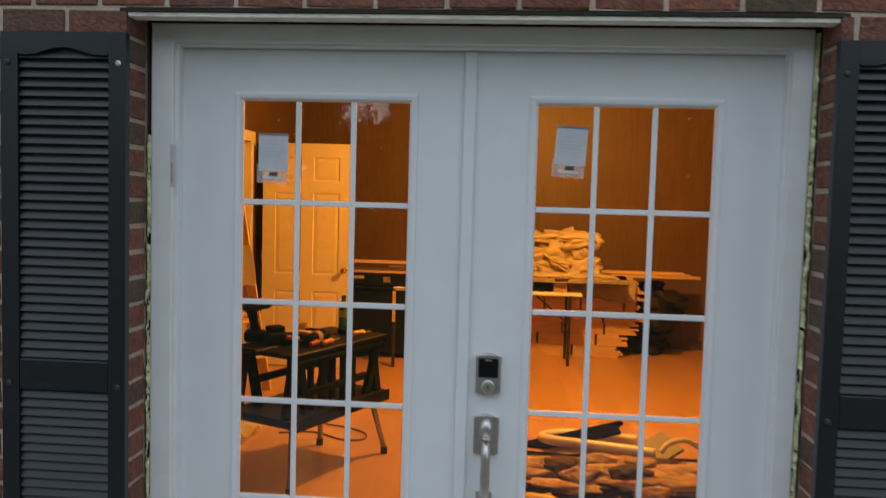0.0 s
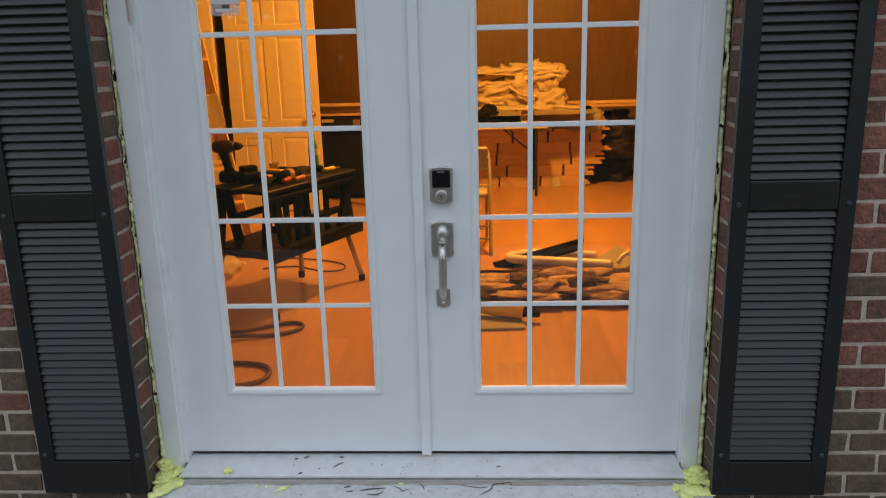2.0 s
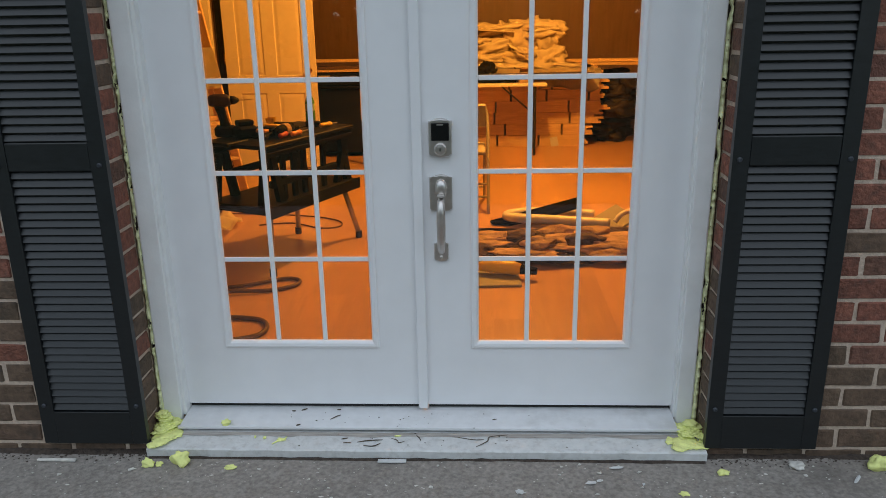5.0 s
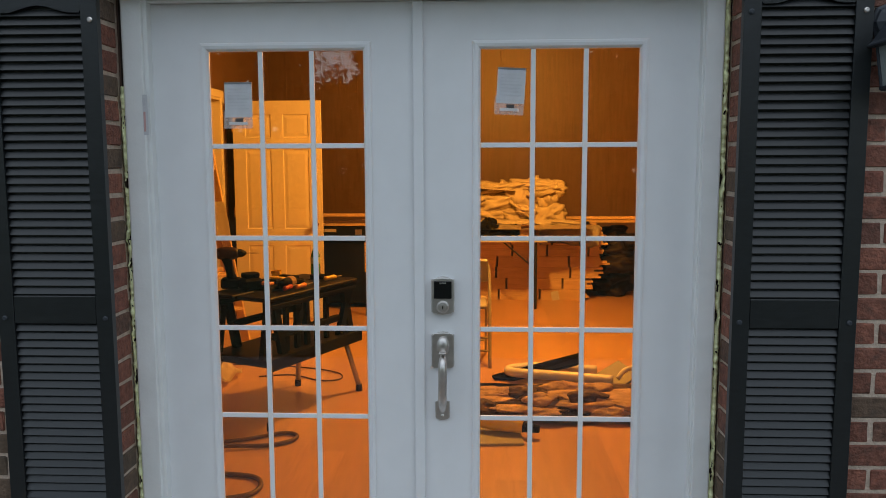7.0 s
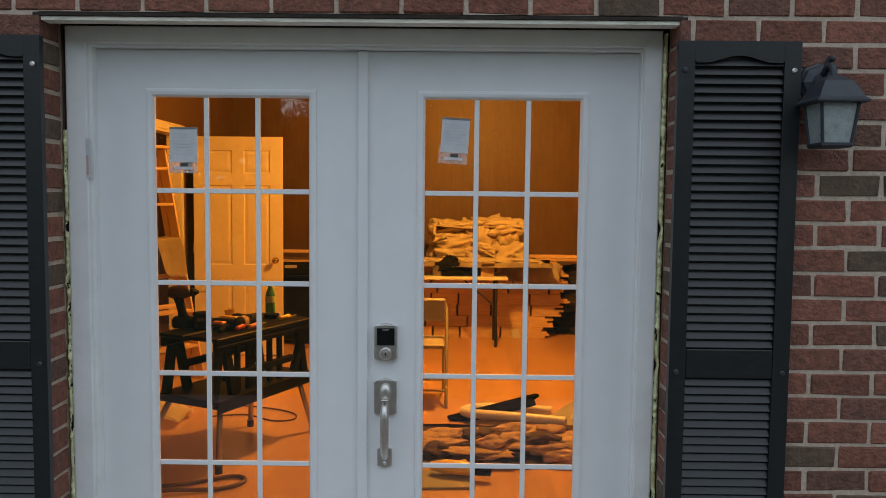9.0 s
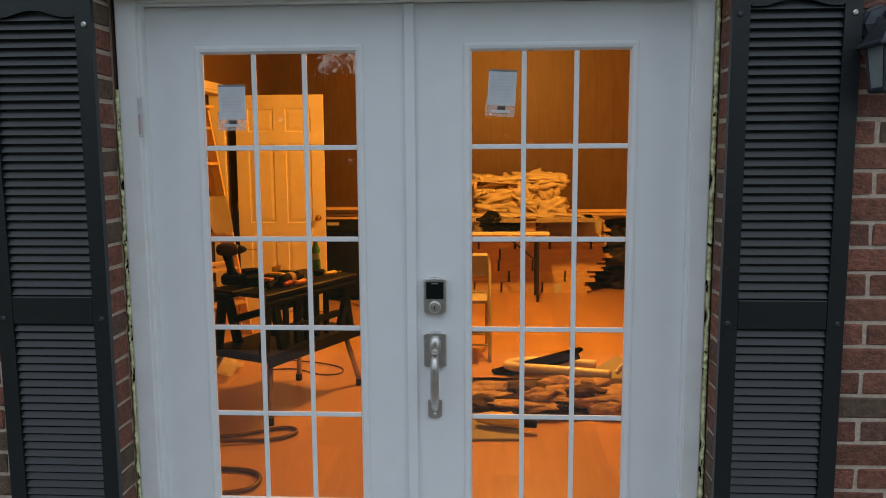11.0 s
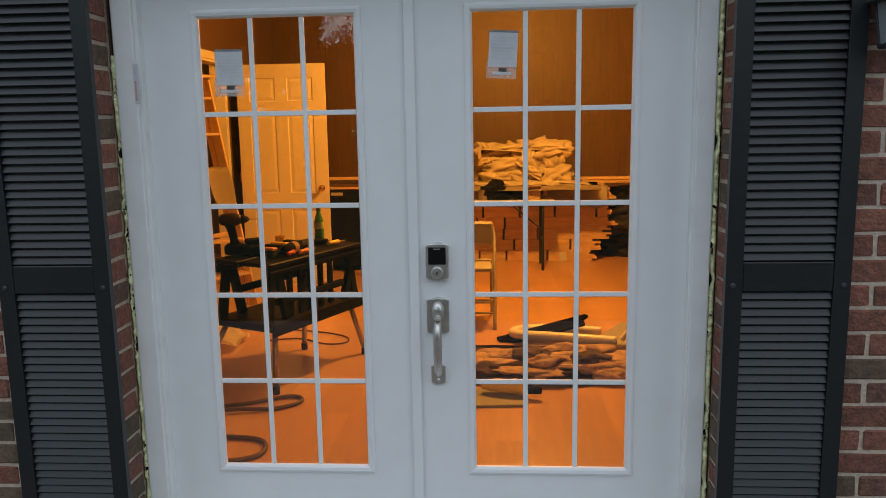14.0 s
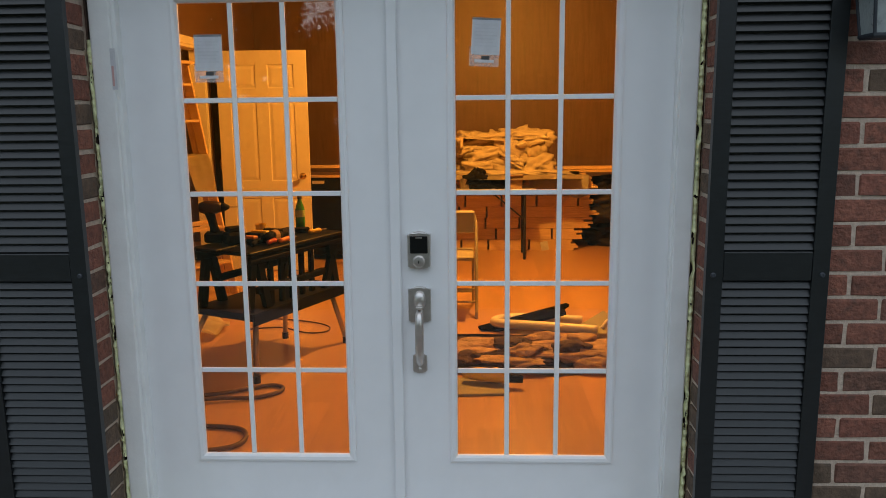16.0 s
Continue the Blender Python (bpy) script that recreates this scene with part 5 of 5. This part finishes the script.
def sill_mark(name, pts, r, mat, label, category, group):
    bm, r = bmesh.new(), r * 0.68
    path = curve_points([(x, y, sill_top(y) + r * 0.6 + 0.0012) for x, y in pts], 5)
    tube(bm, path, r, 6, taper=[0.25 + 0.75 * math.sin(math.pi * (0.08 + 0.84 * i / (len(path) - 1))) for i in range(len(path))])
    return solid(name, bm, mat, label, category, group, smooth=True)


for pts, r in ((((-0.24, -0.186), (-0.2, -0.176), (-0.15, -0.171)), 0.0036), (((-0.215, -0.205), (-0.18, -0.208), (-0.155, -0.19)), 0.0028), (((-0.12, -0.160), (-0.098, -0.172), (-0.09, -0.186), (-0.07, -0.178)), 0.0024),
               (((-0.03, -0.142), (-0.018, -0.158), (-0.012, -0.176)), 0.0026), (((0.185, -0.208), (0.225, -0.175), (0.235, -0.148), (0.30, -0.135)), 0.0028), (((0.12, -0.152), (0.18, -0.166), (0.215, -0.162)), 0.0020),
               (((-0.355, -0.075), (-0.335, -0.055), (-0.32, -0.046)), 0.0030), (((-0.34, -0.012), (-0.325, -0.010)), 0.0034), (((-0.475, -0.018), (-0.455, -0.006)), 0.0040), (((-0.51, -0.022), (-0.495, -0.022)), 0.0036),
               (((-0.30, -0.168), (-0.275, -0.160)), 0.0030), (((-0.29, -0.19), (-0.262, -0.188)), 0.0026), (((-0.475, -0.115), (-0.46, -0.108)), 0.0042), (((0.245, -0.07), (0.262, -0.066)), 0.0026)):
    sill_mark("twig", pts, r, M_BARK, "curled dry brown twig on the white sill", "twig", "twigs")
for pts, r in ((((-0.545, -0.203), (-0.53, -0.186), (-0.51, -0.176), (-0.50, -0.158)), 0.0055), (((-0.618, -0.152), (-0.615, -0.168)), 0.006), (((-0.11, -0.148), (-0.085, -0.146)), 0.004)):
    sill_mark("foam_scrap", pts, r, M_FOAM, "thin curl of cured lime foam on the sill", "foam scrap", "foam scraps")
for k, (x, y, w, d, rz) in enumerate(((0.568, -0.365, 0.035, 0.016, 12), (0.60, -0.352, 0.022, 0.012, 20), (0.666, -0.275, 0.05, 0.012, 6), (0.331, -0.419, 0.03, 0.022, -30), (0.74, -0.37, 0.012, 0.008, 40), (1.45, -0.33, 0.05, 0.012, 50))):
    fl = bmesh.new()
    blob(fl, (0, 0, 0.003), (w * 0.5, d * 0.5, 0.003), 70 + k, 0.5, 2)
    solid("paint_flake", fl, M_SILL, "curled pale paint flake on the patio", "paint flake", "paint flakes", m=pose(x, y, GROUND + 0.003, 0, 0, rz))
rg = random.Random(77)
bm = bmesh.new()
for k in range(420):
    x = rg.uniform(-1.7, 1.8)
    y = -0.245 - abs(rg.gauss(0, 0.16))
    s = min(0.008, 0.0007 + rg.expovariate(850))
    blob(bm, (x, y, GROUND + s * 0.5), (s * rg.uniform(0.8, 2.2), s * rg.uniform(0.6, 1.2), s * 0.7), k, 0.9, 1)
solid("pale_grit", bm, M_STONE, "pale plaster crumbs scattered on the patio", "grit", kind="stuff")
bm = bmesh.new()
for k in range(50):
    x = rg.gauss(0.0, 0.35)
    x = max(-0.9, min(0.9, x))
    y = rg.uniform(-0.215, -0.02)
    z = -0.0475 + (y + 0.12) * 0.067 if y < -0.128 else -0.021 + (y + 0.03) * 0.08
    s = rg.uniform(0.0006, 0.0024)
    blob(bm, (x, y, z + 0.003), (s * 1.7, s, s * 0.6), k, 0.4, 1)
solid("sill_grit", bm, M_DIRT, "dark crumbs scattered on the sill", "grit", kind="stuff")
bm = bmesh.new()
for k in range(1500):
    sx = rg.choice((-1, 1))
    x = sx * rg.uniform(1.0, 2.4)
    y = -0.19 - abs(rg.gauss(0, 0.03))
    s = rg.uniform(0.001, 0.0038)
    blob(bm, (x, y, GROUND + s * 0.3), (s * 1.4, s, s * 0.7), k, 0.4, 1)
solid("soil_line", bm, M_DIRT, "dark soil and leaf litter along the wall foot", "soil", kind="stuff")

for s in (-1, 1):
    bm = bmesh.new()
    rows = []
    for k in range(121):
        x = s * (0.99 + 1.5 * k / 120)
        h = 0.010 + 0.008 * noise.noise(Vector((x * 9, s, 3)))
        d = 0.030 + 0.020 * noise.noise(Vector((x * 6, s, 8)))
        rows.append([bm.verts.new((x, BRICK_Y - d * u, GROUND - 0.004 + h * (1 - u * u) + 0.003 * noise.noise(Vector((x * 50, u * 3, 1))))) for u in (-0.1, 0.15, 0.4, 0.65, 0.85, 1.1)])
    for p, q in zip(rows, rows[1:]):
        for c in range(5):
            bm.faces.new([p[c], p[c + 1], q[c + 1], q[c]])
    solid("dark_ground_edge", bm, M_DIRT, "strip of dark soil washed against the wall foot", "soil", kind="stuff", smooth=True)

# Narrow dark strip along the ground at the sill's front edge.
bm = bmesh.new()
rows = []
for k in range(161):
    x = -0.985 + 1.965 * k / 160
    w = 0.237 + 0.003 * noise.noise(Vector((x * 12, 2, 5))) + 0.002 * noise.noise(Vector((x * 40, 2, 5)))
    rows.append([bm.verts.new((x, y, z)) for y, z in ((-0.215, GROUND + 0.004), (-w + 0.003, GROUND + 0.0045), (-w, GROUND - 0.002))])
for p, q in zip(rows, rows[1:]):
    for c in range(2):
        bm.faces.new([p[c], p[c + 1], q[c + 1], q[c]])
solid("dark_ground_edge", bm, M_DIRT, "narrow dark strip along the ground below the sill", "soil", kind="stuff", smooth=True)

# ---- trees across the yard ----
def leaf_cloud(bm, rr, centre, size, count, leaf):
    for k in range(count):
        while True:
            p = Vector((rr.uniform(-1, 1), rr.uniform(-1, 1), rr.uniform(-1, 1)))
            if p.length < 1 and noise.noise(p * 2.6 + Vector(centre)) > -0.12:
                break
        c = Vector(centre) + Vector((p.x * size[0], p.y * size[1], p.z * size[2]))
        a = Vector((rr.uniform(-1, 1), rr.uniform(-1, 1), rr.uniform(-1, 1))).normalized()
        b = a.orthogonal().normalized()
        s = leaf * rr.uniform(0.6, 1.3)
        q = [c - a * s, c + b * s * 0.5, c + a * s, c - b * s * 0.5]
        bm.faces.new([bm.verts.new(v) for v in q])


def tree(x, y, h, seed):
    rr = random.Random(seed)
    t = thing("tree", (x, y, GROUND), "tall leafy tree standing across the yard", "tree", "trees across the yard")
    bm = bmesh.new()
    top = Vector((x + rr.uniform(-0.4, 0.4), y, h * 0.8))
    tube(bm, curve_points([(x, y, GROUND), (x + rr.uniform(-0.2, 0.2), y, h * 0.3), (x + rr.uniform(-0.3, 0.3), y, h * 0.55), top], 5), 0.22, 10, taper=[1 - 0.8 * i / 15 for i in range(16)])
    for k in range(9):
        z = h * rr.uniform(0.2, 0.7)
        an = rr.uniform(0, 6.28)
        e = Vector((x + math.cos(an) * h * 0.22, y + math.sin(an) * h * 0.22, z + h * 0.12))
        tube(bm, [(x, y, z), ((x + e.x) / 2, (y + e.y) / 2, z + h * 0.04), e], 0.07, 6, taper=[1, 0.7, 0.3])
    part("trunk", bm, M_BARK, t)
    bm = bmesh.new()
    for k in range(9):
        an, r0 = rr.uniform(0, 6.28), rr.uniform(0, 0.2) * h
        leaf_cloud(bm, rr, (x + math.cos(an) * r0, y + math.sin(an) * r0, h * rr.uniform(0.30, 0.9)), (h * 0.16, h * 0.16, h * 0.13), 420, 0.16)
    part("crown", bm, M_LEAF, t)


for k, (x, y, h) in enumerate(((-9.5, -20, 9), (1.5, -20, 9.5), (6.5, -19, 8.5), (12, -20, 9), (-16, -20, 10), (18, -20, 9))):
    tree(x, y, h, 100 + k)
# Unseen leaf screen added to block reflected sky; gaps leave the bright leafy patches.
bm = bmesh.new()
rh = random.Random(5)
for k in range(24000):
    x, h = rh.uniform(-17, 15), rh.uniform(-0.1, 9.5)
    if (-5.5 < x < -3.9 and h > 4.15 or 3.4 < x < 4.6 and h > 5.1) and rh.random() < 0.96:
        continue
    c = Vector((x, rh.uniform(-25, -22.5), h))
    a = Vector((rh.uniform(-1, 1), rh.uniform(-0.5, 0.5), rh.uniform(-1, 1))).normalized()
    q = a.orthogonal().normalized()
    s = rh.uniform(0.2, 0.42) if not -5.7 < x < -3.7 or h < 4.0 else rh.uniform(0.10, 0.18)
    bm.faces.new([bm.verts.new(v) for v in (c - a * s, c + q * s * 0.6, c + a * s, c - q * s * 0.6)])
for k in range(2600):
    c = Vector((rh.uniform(-5.9, -3.6), rh.uniform(-25, -22.5), rh.uniform(4.0, 9.0)))
    if noise.noise(c * 1.1) < 0.02:
        continue
    a = Vector((rh.uniform(-1, 1), rh.uniform(-0.5, 0.5), rh.uniform(-1, 1))).normalized()
    q = a.orthogonal().normalized()
    s = rh.uniform(0.05, 0.12)
    bm.faces.new([bm.verts.new(v) for v in (c - a * s, c + q * s * 0.6, c + a * s, c - q * s * 0.6)])
solid("far_woods", bm, M_LEAF, "unseen screen of dark leaves added to block reflected sky", "woods", kind="stuff")
# Unseen lawn, added dark so the panes reflect less haze from the ground.
solid("lawn", boxes((-60, 60, -80, -3.4, GROUND - 0.05, GROUND + 0.012)), M_GRASS, "unseen dark lawn added beyond the patio to dull glass reflections", "lawn", kind="structure")

# ---- floor planks ----
rf = random.Random(31)
PW, PL = 0.19, 1.21
variants = []
for k in range(3):
    variants.append(mesh_of("plank", boxes((0, PW - 0.0002, 0, PL - 0.0002, -0.012, 0.0)), M_PLANK))
nx = int((RX1 - RX0) / PW) + 1
for i in range(nx):
    x = RX0 + i * PW
    y = RY0 - rf.uniform(0.0, 1.1)
    while y < RY1:
        y0, y1 = max(y, RY0), min(y + PL, RY1)
        x1 = min(x + PW, RX1)
        if y1 - y0 > 0.02:
            if y0 == y and y1 == y + PL and x1 == x + PW:
                ob = part("plank", variants[(i + int(y * 7)) % 3], None, floor_1)
                ob.location = (x, y, 0)
            else:
                part("plank", boxes((x, x1 - 0.0002, y0, y1 - 0.0002, -0.012, 0.0)), M_PLANK, floor_1)
        y += PL
part("hall_boards", boxes((RX0 - 1.9, RX0, RY0, RY1, -0.012, -0.001)), M_PLANK, floor_1)

# ---- bricks of the front wall ----
rb = random.Random(12)
Z0B = HEAD - 27 * COURSE
BD = 0.125


def brick_mesh(w, seed):
    bm = bmesh.new()
    box(bm, 0, w, 0, BD, 0, COURSE - JOINT, 0.0035)
    r = random.Random(seed)
    for v in bm.verts:
        v.co += Vector((r.uniform(-1, 1), r.uniform(-1, 1), r.uniform(-1, 1))) * 0.0026
    return bm


full = [mesh_of("brick", brick_mesh(PITCH - JOINT, k), M_BRICK) for k in range(8)]
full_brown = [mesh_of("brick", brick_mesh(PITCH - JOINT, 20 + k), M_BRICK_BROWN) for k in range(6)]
far, far_brown = bmesh.new(), bmesh.new()
near = 0
for c in range(-1, 52):
    z = Z0B + c * COURSE + JOINT / 2
    zb = max(z, GROUND - 0.02)
    x = 0.124 + JOINT / 2 - PITCH * 25 - (PITCH / 2 if c % 2 == 0 else 0)
    while x < 4.9:
        x1 = x + PITCH - JOINT
        spans = [(x, x1)]
        if z + COURSE - JOINT < HEAD + 0.02:
            spans = []
            if x < -OPEN_W:
                spans.append((x, min(x1, -OPEN_W)))
            if x1 > OPEN_E:
                spans.append((max(x, OPEN_E), x1))
        for a, b in spans:
            if b - a < 0.015:
                continue
            y = BRICK_Y + rb.uniform(-0.0015, 0.002)
            inside = -1.62 < a and b < 1.86 and z < 2.36 and not (z > 0 and (-1.36 < a and b < -1.06 or 1.06 < a and b < 1.34))
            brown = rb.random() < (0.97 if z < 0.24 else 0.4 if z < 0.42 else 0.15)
            if inside and near < 300:
                near += 1
                if b - a > PITCH - JOINT - 0.001:
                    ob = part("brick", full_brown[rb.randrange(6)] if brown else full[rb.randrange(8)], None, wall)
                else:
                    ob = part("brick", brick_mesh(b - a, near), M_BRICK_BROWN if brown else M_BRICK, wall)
                ob.location = (a, y, z)
            else:
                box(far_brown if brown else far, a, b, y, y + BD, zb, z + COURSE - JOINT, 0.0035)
        x += PITCH
tagged(part("far_bricks", far, M_BRICK_FAR, wall), kind="stuff")
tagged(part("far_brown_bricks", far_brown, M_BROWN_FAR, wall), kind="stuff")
